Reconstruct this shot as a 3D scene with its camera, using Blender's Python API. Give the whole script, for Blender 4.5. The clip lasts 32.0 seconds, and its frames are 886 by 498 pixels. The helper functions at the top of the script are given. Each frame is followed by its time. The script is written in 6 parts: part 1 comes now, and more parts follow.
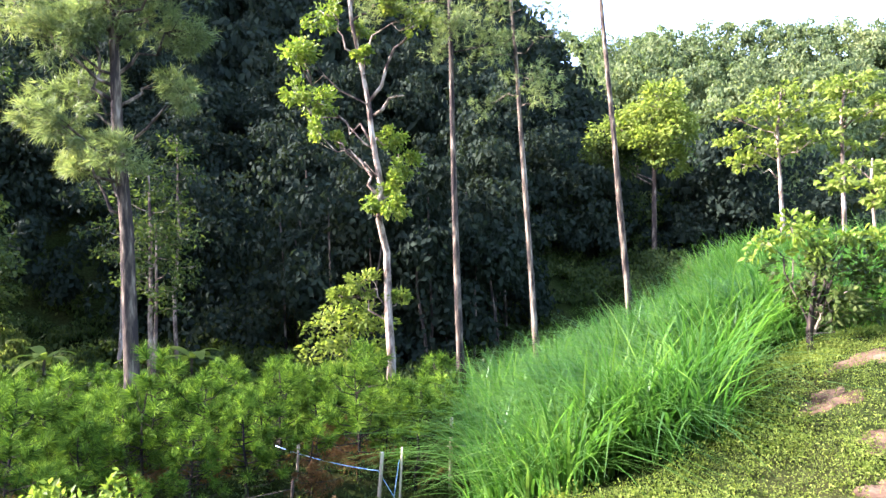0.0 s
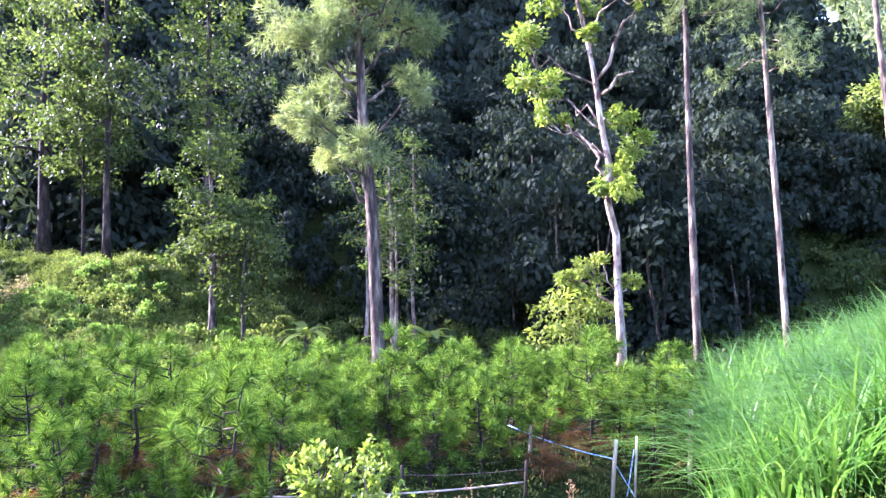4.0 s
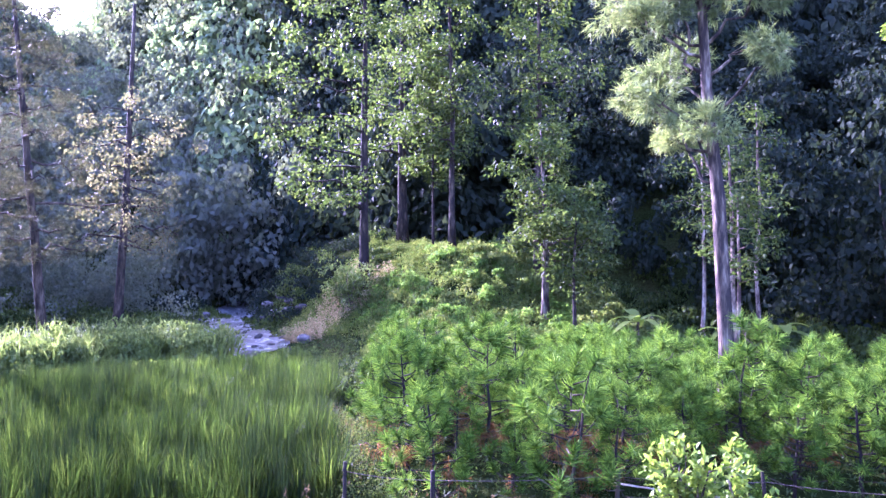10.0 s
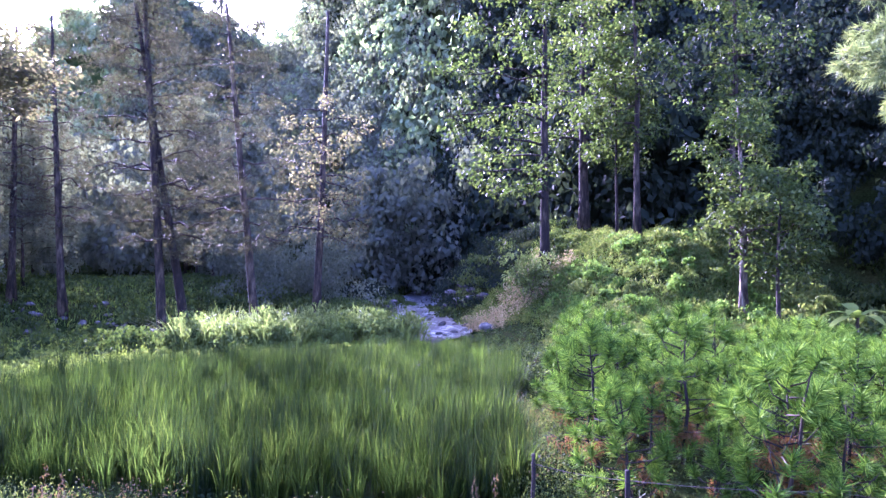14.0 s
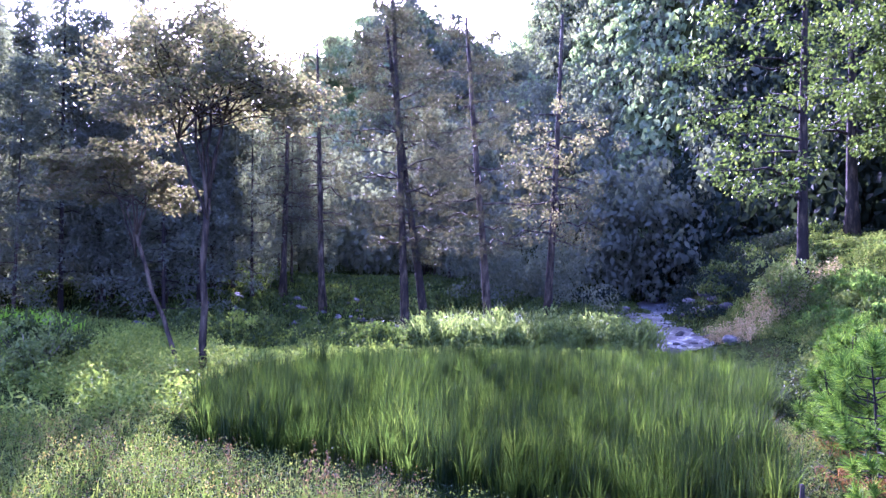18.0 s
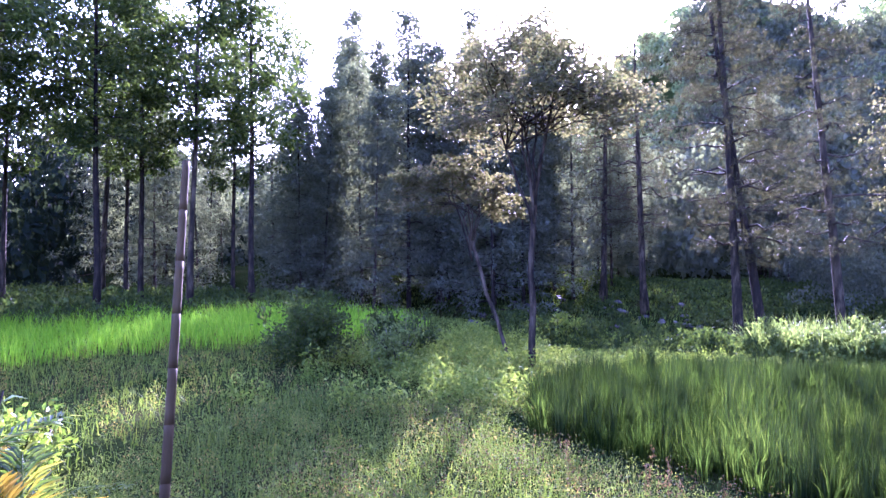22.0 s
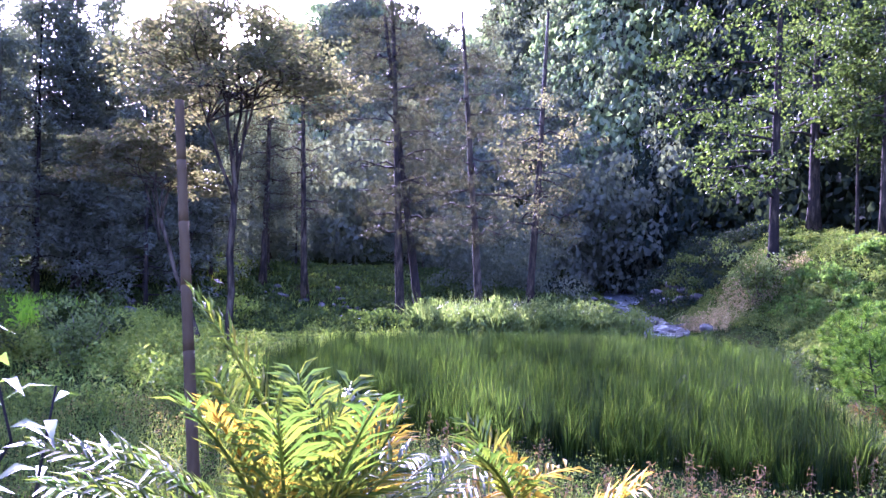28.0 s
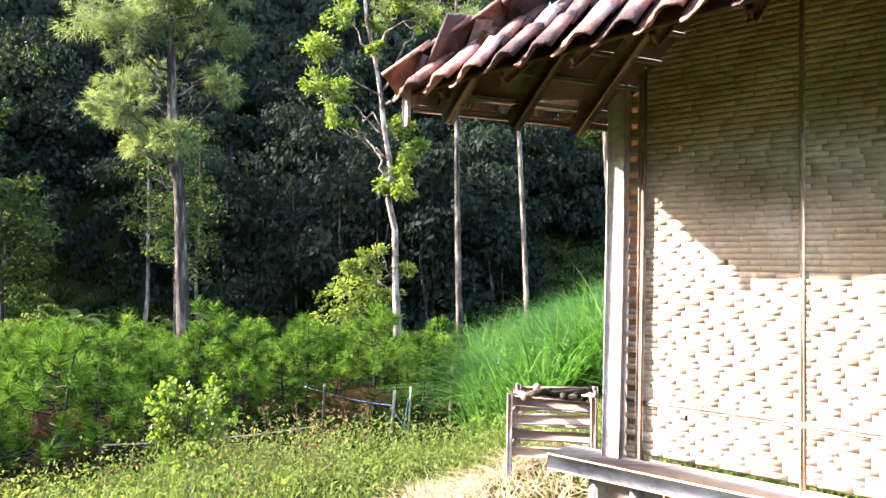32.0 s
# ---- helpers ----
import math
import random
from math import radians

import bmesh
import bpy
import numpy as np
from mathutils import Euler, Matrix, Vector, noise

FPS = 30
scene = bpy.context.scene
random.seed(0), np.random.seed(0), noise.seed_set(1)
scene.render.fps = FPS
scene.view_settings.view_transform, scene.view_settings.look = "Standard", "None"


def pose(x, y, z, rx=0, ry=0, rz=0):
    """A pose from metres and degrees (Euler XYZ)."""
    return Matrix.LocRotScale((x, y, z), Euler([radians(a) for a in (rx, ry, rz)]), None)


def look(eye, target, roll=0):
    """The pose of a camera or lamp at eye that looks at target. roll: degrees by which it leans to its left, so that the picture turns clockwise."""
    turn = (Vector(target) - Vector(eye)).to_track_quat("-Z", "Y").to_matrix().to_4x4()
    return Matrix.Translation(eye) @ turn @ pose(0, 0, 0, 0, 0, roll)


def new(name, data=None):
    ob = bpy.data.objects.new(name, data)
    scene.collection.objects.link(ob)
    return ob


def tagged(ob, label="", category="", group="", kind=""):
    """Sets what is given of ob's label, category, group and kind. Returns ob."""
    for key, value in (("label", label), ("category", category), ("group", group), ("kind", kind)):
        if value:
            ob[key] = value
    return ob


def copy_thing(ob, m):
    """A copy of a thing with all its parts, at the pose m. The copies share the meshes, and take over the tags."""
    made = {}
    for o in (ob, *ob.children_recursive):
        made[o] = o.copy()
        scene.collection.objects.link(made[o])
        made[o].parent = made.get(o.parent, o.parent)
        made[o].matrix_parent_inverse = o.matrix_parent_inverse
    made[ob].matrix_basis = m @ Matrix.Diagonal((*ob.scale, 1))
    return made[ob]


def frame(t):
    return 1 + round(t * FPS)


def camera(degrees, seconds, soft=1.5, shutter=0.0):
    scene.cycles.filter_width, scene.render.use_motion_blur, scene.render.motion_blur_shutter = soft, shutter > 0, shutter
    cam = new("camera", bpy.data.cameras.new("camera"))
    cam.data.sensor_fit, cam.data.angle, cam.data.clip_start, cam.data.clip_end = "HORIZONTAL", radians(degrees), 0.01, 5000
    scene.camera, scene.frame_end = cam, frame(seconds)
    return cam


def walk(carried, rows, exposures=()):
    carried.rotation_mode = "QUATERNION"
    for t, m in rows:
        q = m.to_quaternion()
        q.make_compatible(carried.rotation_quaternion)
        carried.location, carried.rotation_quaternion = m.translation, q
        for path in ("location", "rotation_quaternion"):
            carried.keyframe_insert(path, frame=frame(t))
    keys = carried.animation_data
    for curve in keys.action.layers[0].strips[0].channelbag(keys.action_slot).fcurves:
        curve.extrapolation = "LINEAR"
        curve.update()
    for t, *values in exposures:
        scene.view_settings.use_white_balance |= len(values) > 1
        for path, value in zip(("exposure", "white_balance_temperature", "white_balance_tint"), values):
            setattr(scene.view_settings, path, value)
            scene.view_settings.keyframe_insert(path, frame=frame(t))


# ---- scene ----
cam = camera(65.8, 32.0)
PATH = [
    (0, (-0.002, 0.008, 1.743), (-0.193, 1.997, 1.845), -0.50),
    (0.5, (-0.001, 0.066, 1.749), (-0.243, 2.049, 1.845), -0.24),
    (1, (-0.015, 0.081, 1.740), (-0.370, 2.046, 1.836), 0.48),
    (1.5, (-0.024, 0.082, 1.730), (-0.438, 2.036, 1.824), 0.52),
    (2, (-0.035, 0.063, 1.727), (-0.513, 2.003, 1.820), -0.01),
    (2.5, (-0.069, 0.067, 1.719), (-0.626, 1.986, 1.806), -0.08),
    (3, (-0.087, 0.045, 1.730), (-0.730, 1.937, 1.810), -0.18),
    (3.5, (-0.096, 0.052, 1.731), (-0.826, 1.912, 1.802), -0.26),
    (5.5, (-0.174, 0.001, 1.720), (-1.236, 1.695, 1.764), 0.01),
    (6, (-0.285, 0.075, 1.711), (-1.417, 1.723, 1.758), 0.03),
    (6.5, (-0.292, 0.058, 1.704), (-1.498, 1.653, 1.745), -0.11),
    (7, (-0.320, 0.057, 1.700), (-1.600, 1.593, 1.741), -0.32),
    (7.5, (-0.343, 0.060, 1.700), (-1.666, 1.560, 1.746), -0.10),
    (8, (-0.375, 0.070, 1.685), (-1.752, 1.520, 1.730), 0.29),
    (8.5, (-0.351, 0.028, 1.700), (-1.777, 1.430, 1.743), 0.14),
    (9, (-0.369, 0.020, 1.692), (-1.835, 1.379, 1.725), 0.20),
    (9.5, (-0.375, -0.001, 1.691), (-1.892, 1.302, 1.718), 0.15),
    (10, (-0.391, -0.005, 1.692), (-1.940, 1.259, 1.719), -0.03),
    (10.5, (-0.401, -0.015, 1.690), (-1.984, 1.208, 1.712), -0.16),
    (11, (-0.359, -0.072, 1.697), (-1.978, 1.102, 1.715), -0.27),
    (11.5, (-0.406, -0.061, 1.699), (-2.070, 1.049, 1.712), -0.19),
    (12, (-0.419, -0.072, 1.693), (-2.120, 0.979, 1.707), -0.34),
    (12.5, (-0.433, -0.057, 1.686), (-2.156, 0.958, 1.700), -0.24),
    (13, (-0.447, -0.068, 1.687), (-2.202, 0.891, 1.698), -0.32),
    (13.5, (-0.551, -0.033, 1.675), (-2.347, 0.847, 1.682), -0.38),
    (14, (-0.681, 0.054, 1.652), (-2.503, 0.878, 1.651), -0.28),
    (14.5, (-0.710, 0.040, 1.650), (-2.565, 0.786, 1.671), -0.34),
    (16.5, (-0.778, -0.012, 1.642), (-2.722, 0.458, 1.657), -0.50),
    (17, (-0.793, -0.030, 1.631), (-2.754, 0.366, 1.650), -0.14),
    (17.5, (-0.804, -0.044, 1.626), (-2.779, 0.267, 1.645), 0.08),
    (18, (-0.812, -0.084, 1.618), (-2.803, 0.103, 1.630), 0.43),
    (18.5, (-0.827, -0.117, 1.615), (-2.826, -0.052, 1.637), -0.21),
    (19, (-0.892, -0.164, 1.594), (-2.892, -0.212, 1.626), -0.97),
    (19.5, (-0.688, -0.208, 1.591), (-2.678, -0.397, 1.619), -0.73),
    (20, (-0.693, -0.225, 1.593), (-2.669, -0.530, 1.614), -1.78),
    (20.5, (-0.759, -0.253, 1.571), (-2.718, -0.654, 1.598), -1.79),
    (21, (-0.815, -0.278, 1.561), (-2.748, -0.788, 1.582), -1.56),
    (21.5, (-0.840, -0.301, 1.562), (-2.748, -0.902, 1.591), -0.84),
    (22, (-0.801, -0.332, 1.564), (-2.673, -1.036, 1.588), -0.40),
    (22.5, (-0.906, -0.436, 1.526), (-2.710, -1.300, 1.534), -1.30),
    (23, (-0.830, -0.643, 1.552), (-2.628, -1.510, 1.676), 0.89),
    (23.5, (-0.844, -0.878, 1.516), (-2.686, -1.646, 1.644), 0.19),
    (24, (-0.839, -1.167, 1.495), (-2.700, -1.901, 1.524), -2.93),
    (24.5, (-0.789, -1.505, 1.471), (-2.677, -2.165, 1.479), -2.60),
    (25, (-0.793, -1.821, 1.386), (-2.757, -2.198, 1.336), -2.31),
    (25.5, (-0.824, -2.126, 1.366), (-2.781, -2.531, 1.445), -3.30),
    (27.5, (-0.544, -2.691, 1.457), (-2.543, -2.717, 1.521), 0.67),
    (28, (-0.512, -2.700, 1.455), (-2.481, -2.347, 1.445), 1.24),
    (28.5, (-0.445, -2.670, 1.446), (-2.363, -2.103, 1.463), 1.13),
    (29, (-0.390, -2.601, 1.454), (-2.260, -1.892, 1.470), -0.37),
    (29.5, (-0.341, -2.505, 1.422), (-2.147, -1.647, 1.414), -1.38),
    (30, (-0.232, -2.470, 1.405), (-1.931, -1.414, 1.387), 0.55),
    (30.5, (-0.125, -2.430, 1.410), (-1.679, -1.172, 1.441), 1.37),
    (31, (-0.014, -2.374, 1.428), (-1.195, -0.761, 1.482), 0.59),
    (31.5, (0.112, -2.477, 1.521), (-0.515, -0.579, 1.566), 0.94),
    (32, (0.115, -2.217, 1.506), (-0.075, -0.227, 1.556), 0.68),
]
EXPOSURE = [(0, 3.42, 5700, 31), (3, 3.85, 5350, 43), (6, 4.02, 4950, 64), (9, 4.0, 4800, 71), (14, 3.78, 4750, 73), (20, 3.62, 4700, 70), (25, 3.62, 4800, 68), (28, 3.58, 4800, 69), (30, 3.62, 4850, 68), (31, 3.6, 5200, 51), (31.6, 3.42, 5800, 29), (32, 3.42, 5850, 26)]
walk(cam, [(t, look(eye, target, roll)) for t, eye, target, roll in PATH], EXPOSURE)

# ---- sky and sun ----
SUN_BEARING, SUN_HEIGHT = 95.5, 25.5          # degrees to the left of ahead, degrees up
sun_way = Vector((-math.sin(radians(SUN_BEARING)) * math.cos(radians(SUN_HEIGHT)),
                  math.cos(radians(SUN_BEARING)) * math.cos(radians(SUN_HEIGHT)), math.sin(radians(SUN_HEIGHT))))
world = bpy.data.worlds.new("world")
scene.world = world
world.use_nodes = True
nodes, links = world.node_tree.nodes, world.node_tree.links
sky = nodes.new("ShaderNodeTexSky")
sky.sky_type, sky.sun_disc = "NISHITA", False
sky.sun_elevation, sky.sun_rotation = radians(SUN_HEIGHT), radians(-SUN_BEARING)
sky.dust_density, sky.air_density = 2.0, 1.2
nodes["Background"].inputs["Strength"].default_value = 0.15
links.new(sky.outputs[0], nodes["Background"].inputs[0])
lamp = bpy.data.lights.new("sun", "SUN")
lamp.energy, lamp.angle, lamp.color = 4.4, radians(0.6), (1.0, 0.93, 0.81)
new("sun", lamp).matrix_world = look(sun_way * 100, (0, 0, 0))


# ---- materials ----
def material(name):
    m = bpy.data.materials.new(name)
    m.use_nodes = True
    t = m.node_tree
    return m, t.nodes, t.links, t.nodes["Principled BSDF"]


def ramp(n, stops):
    r = n.new("ShaderNodeValToRGB")
    r.color_ramp.elements[0].position, r.color_ramp.elements[0].color = stops[0][0], (*stops[0][1], 1)
    r.color_ramp.elements[1].position, r.color_ramp.elements[1].color = stops[-1][0], (*stops[-1][1], 1)
    for p, c in stops[1:-1]:
        r.color_ramp.elements.new(p).color = (*c, 1)
    return r


def leafy(name, stops, rough=0.55, through_light=0.45, patch=0.6, gloss=0.06, back=1.0):
    """Foliage: each leaf takes its own tone, patches vary over metres, light passes through."""
    m, n, l, b = material(name)
    geo, tex, add = n.new("ShaderNodeNewGeometry"), n.new("ShaderNodeTexNoise"), n.new("ShaderNodeMath")
    tex.inputs["Scale"].default_value = patch
    l.new(geo.outputs["Position"], tex.inputs["Vector"])
    add.operation = "MULTIPLY_ADD"
    add.inputs[1].default_value = 0.55
    shift = n.new("ShaderNodeMath")
    shift.operation = "MULTIPLY_ADD"
    shift.inputs[1].default_value, shift.inputs[2].default_value = 1.5, -0.5
    l.new(tex.outputs["Fac"], shift.inputs[0])
    half = n.new("ShaderNodeMath")
    half.operation = "MULTIPLY"
    half.inputs[1].default_value = 0.5
    l.new(shift.outputs[0], half.inputs[0])
    l.new(geo.outputs["Random Per Island"], add.inputs[0])
    l.new(half.outputs[0], add.inputs[2])
    r = ramp(n, stops)
    l.new(add.outputs[0], r.inputs[0])
    l.new(r.outputs[0], b.inputs["Base Color"])
    b.inputs["Roughness"].default_value = rough
    b.inputs["Specular IOR Level"].default_value = gloss
    tr, mix = n.new("ShaderNodeBsdfTranslucent"), n.new("ShaderNodeMixShader")
    warm = n.new("ShaderNodeMixRGB")
    warm.blend_type, warm.inputs[0].default_value, warm.inputs[2].default_value = "MULTIPLY", 1.0, (1.85 * back, 1.95 * back, 0.95 * back, 1)
    l.new(r.outputs[0], warm.inputs[1])
    l.new(warm.outputs[0], tr.inputs["Color"])
    mix.inputs[0].default_value = through_light
    l.new(b.outputs[0], mix.inputs[1])
    l.new(tr.outputs[0], mix.inputs[2])
    l.new(mix.outputs[0], n["Material Output"].inputs["Surface"])
    return m


def solid(name, stops, scale=3.0, rough=0.85, bump=0.3, bump_scale=40.0, stretch=(1, 1, 1), metal=0.0, jitter=0.0):
    """A rough surface: two noises of colour and one of relief; jitter: how far each object differs."""
    m, n, l, b = material(name)
    co, mp = n.new("ShaderNodeTexCoord"), n.new("ShaderNodeMapping")
    mp.inputs["Scale"].default_value = stretch
    l.new(co.outputs["Object"], mp.inputs["Vector"])
    tex, fine = n.new("ShaderNodeTexNoise"), n.new("ShaderNodeTexNoise")
    tex.inputs["Scale"].default_value, tex.inputs["Detail"].default_value = scale, 6
    fine.inputs["Scale"].default_value, fine.inputs["Detail"].default_value = bump_scale, 5
    for t in (tex, fine):
        l.new(mp.outputs[0], t.inputs["Vector"])
    mix = n.new("ShaderNodeMath")
    mix.operation = "MULTIPLY_ADD"
    mix.inputs[1].default_value = 0.45
    sub = n.new("ShaderNodeMath")
    sub.operation = "MULTIPLY_ADD"
    sub.inputs[1].default_value, sub.inputs[2].default_value = 1.6, -0.5
    l.new(tex.outputs["Fac"], sub.inputs[0])
    l.new(fine.outputs["Fac"], mix.inputs[0])
    info = n.new("ShaderNodeObjectInfo")
    j = n.new("ShaderNodeMath")
    j.operation = "MULTIPLY_ADD"
    j.inputs[1].default_value, j.inputs[2].default_value = jitter, -jitter / 2 - 0.1
    l.new(info.outputs["Random"], j.inputs[0])
    s2 = n.new("ShaderNodeMath")
    l.new(sub.outputs[0], s2.inputs[0])
    l.new(j.outputs[0], s2.inputs[1])
    l.new(s2.outputs[0], mix.inputs[2])
    r = ramp(n, stops)
    l.new(mix.outputs[0], r.inputs[0])
    l.new(r.outputs[0], b.inputs["Base Color"])
    b.inputs["Roughness"].default_value, b.inputs["Metallic"].default_value = rough, metal
    b.inputs["Specular IOR Level"].default_value = 0.12
    bp = n.new("ShaderNodeBump")
    bp.inputs["Strength"].default_value, bp.inputs["Distance"].default_value = bump, 0.02 if bump < 1 else 0.25
    l.new(fine.outputs["Fac"], bp.inputs["Height"])
    l.new(bp.outputs[0], b.inputs["Normal"])
    return m


NEEDLE = leafy("pine_needles", [(0.0, (0.012, 0.032, 0.005)), (0.42, (0.058, 0.118, 0.012)), (0.80, (0.25, 0.36, 0.034))], 0.6, 0.3, 1.3, 0.025, 0.5)
NEEDLE_OLD = leafy("mature_pine_needles", [(0.0, (0.04, 0.06, 0.025)), (0.5, (0.11, 0.14, 0.055)), (0.95, (0.24, 0.25, 0.10))], 0.5, 0.35)
NEEDLE_GREY = leafy("thin_grey_needles", [(0.0, (0.020, 0.022, 0.014)), (0.5, (0.042, 0.042, 0.025)), (0.95, (0.09, 0.072, 0.042))], 0.6, 0.35, 0.5, 0.04)
NEEDLE_DRY = leafy("dry_needles", [(0.0, (0.06, 0.030, 0.012)), (0.5, (0.14, 0.066, 0.026)), (1.0, (0.24, 0.13, 0.05))], 0.7, 0.3)
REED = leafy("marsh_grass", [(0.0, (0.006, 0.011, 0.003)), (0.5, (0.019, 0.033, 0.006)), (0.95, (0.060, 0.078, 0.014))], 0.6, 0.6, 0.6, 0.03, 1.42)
TALL = leafy("tall_grass_blades", [(0.0, (0.025, 0.075, 0.012)), (0.5, (0.06, 0.14, 0.022)), (0.95, (0.16, 0.24, 0.055))], 0.4, 0.45, 0.9, 0.1)
WEED = leafy("weed_leaves", [(0.0, (0.04, 0.065, 0.012)), (0.5, (0.085, 0.108, 0.026)), (0.95, (0.19, 0.185, 0.055))], 0.6, 0.4, 0.7, 0.03)
WEED_RED = leafy("reddish_weed", [(0.0, (0.07, 0.045, 0.022)), (0.6, (0.13, 0.085, 0.045)), (1.0, (0.19, 0.15, 0.075))], 0.7, 0.3, 0.6, 0.02, 0.7)
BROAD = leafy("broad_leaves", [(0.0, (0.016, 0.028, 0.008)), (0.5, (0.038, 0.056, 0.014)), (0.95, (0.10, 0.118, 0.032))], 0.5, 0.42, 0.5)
LIME = leafy("young_yellow_leaves", [(0.0, (0.07, 0.12, 0.012)), (0.5, (0.12, 0.165, 0.022)), (0.95, (0.25, 0.26, 0.05))], 0.4, 0.45, 0.8, 0.15, 0.75)
# near-black tones: the shade of the hillside is put into the leaf colour
FOREST = leafy("shade_darkened_forest_leaves", [(0.0, (0.008, 0.013, 0.009)), (0.5, (0.015, 0.022, 0.014)), (0.95, (0.028, 0.036, 0.022))], 0.8, 0.2, 0.12, 0.03)
# pale tones carry the haze and back light of the far slope
HILL = leafy("haze_paled_hill_leaves", [(0.0, (0.06, 0.09, 0.05)), (0.5, (0.13, 0.17, 0.09)), (0.95, (0.24, 0.26, 0.14))], 0.6, 0.4, 0.06)
SILVER = leafy("glossy_shrub_leaves", [(0.0, (0.045, 0.065, 0.018)), (0.5, (0.095, 0.125, 0.036)), (0.95, (0.20, 0.22, 0.085))], 0.5, 0.45, 0.8, 0.06)
FERN = leafy("fern_fronds", [(0.0, (0.055, 0.085, 0.014)), (0.5, (0.13, 0.165, 0.028)), (0.95, (0.26, 0.28, 0.065))], 0.6, 0.4, 0.6)
RUST = leafy("bronze_canopy_leaves", [(0.0, (0.05, 0.055, 0.025)), (0.5, (0.072, 0.066, 0.042)), (0.95, (0.145, 0.115, 0.08))], 0.55, 0.5, 0.4, 0.04, 1.1)
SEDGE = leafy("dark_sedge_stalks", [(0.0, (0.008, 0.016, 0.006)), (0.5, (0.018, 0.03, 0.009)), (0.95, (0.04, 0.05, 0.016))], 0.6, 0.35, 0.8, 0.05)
PALM = leafy("palm_leaflets", [(0.0, (0.02, 0.045, 0.008)), (0.5, (0.062, 0.082, 0.010)), (0.9, (0.19, 0.155, 0.012))], 0.3, 0.55, 2.6, 0.4)
PALM_OLD = leafy("yellowed_palm_leaflets", [(0.0, (0.16, 0.11, 0.012)), (0.5, (0.30, 0.19, 0.018)), (0.95, (0.38, 0.26, 0.03))], 0.5, 0.5, 1.6)
GLOSSY = leafy("long_glossy_leaves", [(0.0, (0.03, 0.06, 0.012)), (0.5, (0.07, 0.11, 0.02)), (0.95, (0.16, 0.20, 0.035))], 0.25, 0.45, 1.2, 0.5)
MOUND = leafy("mound_grass_blades", [(0.0, (0.03, 0.06, 0.012)), (0.5, (0.075, 0.125, 0.022)), (0.95, (0.16, 0.22, 0.05))], 0.6, 0.5, 0.5, 0.04, 1.15)
DRY_HERB = leafy("drying_herbs", [(0.0, (0.09, 0.075, 0.02)), (0.5, (0.17, 0.13, 0.04)), (0.95, (0.28, 0.20, 0.075))], 0.7, 0.4, 0.6, 0.03)
# brighter than TALL: colour replaces sunlight the wood keeps off this strip
RICE = leafy("sun_brightened_grass_blades", [(0.0, (0.06, 0.14, 0.006)), (0.5, (0.12, 0.23, 0.010)), (0.95, (0.22, 0.34, 0.025))], 0.5, 0.5, 0.4, 0.04, 1.2)
DRY_LEAF = leafy("dry_pinkish_creeper", [(0.0, (0.12, 0.09, 0.05)), (0.5, (0.24, 0.19, 0.12)), (0.95, (0.38, 0.31, 0.22))], 0.7, 0.4, 0.6, 0.03)
# HILL foliage again, toned darker and warmer where no haze pales the slope
FAR = leafy("unhazed_hill_leaves", [(0.0, (0.03, 0.048, 0.022)), (0.5, (0.08, 0.105, 0.045)), (0.95, (0.17, 0.185, 0.075))], 0.6, 0.4, 0.06)
MEADOW = leafy("meadow_blades", [(0.0, (0.04, 0.07, 0.012)), (0.5, (0.08, 0.108, 0.017)), (0.95, (0.165, 0.17, 0.032))], 0.6, 0.42, 0.4)
# lightened and greyed: haze between the trees is mixed into the leaf colour
CONIFER = leafy("haze_greyed_conifer_sprays", [(0.0, (0.05, 0.058, 0.042)), (0.5, (0.08, 0.09, 0.066)), (0.95, (0.11, 0.118, 0.085))], 0.8, 0.4, 0.2, 0.02)
BARK = solid("grey_pine_bark", [(0.30, (0.022, 0.017, 0.014)), (0.48, (0.070, 0.054, 0.036)), (0.62, (0.14, 0.113, 0.078)), (0.78, (0.225, 0.19, 0.135))], 7.0, 0.95, 0.9, 26.0, (1, 1, 0.22), jitter=0.2)
BARK_PALE = solid("pale_smooth_bark", [(0.28, (0.05, 0.034, 0.026)), (0.46, (0.15, 0.11, 0.075)), (0.62, (0.27, 0.215, 0.155)), (0.8, (0.40, 0.34, 0.26))], 4.5, 0.85, 0.6, 22.0, (1, 1, 0.4), jitter=0.25)
BARK_DARK = solid("dark_bark", [(0.3, (0.014, 0.011, 0.009)), (0.5, (0.032, 0.024, 0.015)), (0.75, (0.075, 0.058, 0.038))], 6.0, 0.95, 0.8, 22.0, (1, 1, 0.25), jitter=0.3)
BAMBOO = solid("weathered_bamboo", [(0.2, (0.22, 0.17, 0.11)), (0.55, (0.42, 0.35, 0.25)), (0.9, (0.58, 0.52, 0.42))], 5.0, 0.6, 0.2, 30.0, (1, 1, 0.2), jitter=0.4)
POLEWOOD = solid("brown_bamboo_pole", [(0.2, (0.036, 0.022, 0.009)), (0.6, (0.068, 0.046, 0.020)), (0.9, (0.13, 0.095, 0.042))], 4.0, 0.8, 0.3, 30.0, (1, 1, 0.15))
ROCK = solid("river_rock", [(0.2, (0.030, 0.028, 0.024)), (0.55, (0.075, 0.068, 0.058)), (0.9, (0.17, 0.15, 0.125))], 2.0, 0.8, 0.6, 14.0, jitter=0.5)
EARTH = solid("bare_earth", [(0.2, (0.045, 0.026, 0.014)), (0.55, (0.10, 0.062, 0.036)), (0.9, (0.19, 0.13, 0.08))], 3.0, 0.95, 0.5, 25.0)


# ---- mesh tools ----
rng = np.random.default_rng(7)


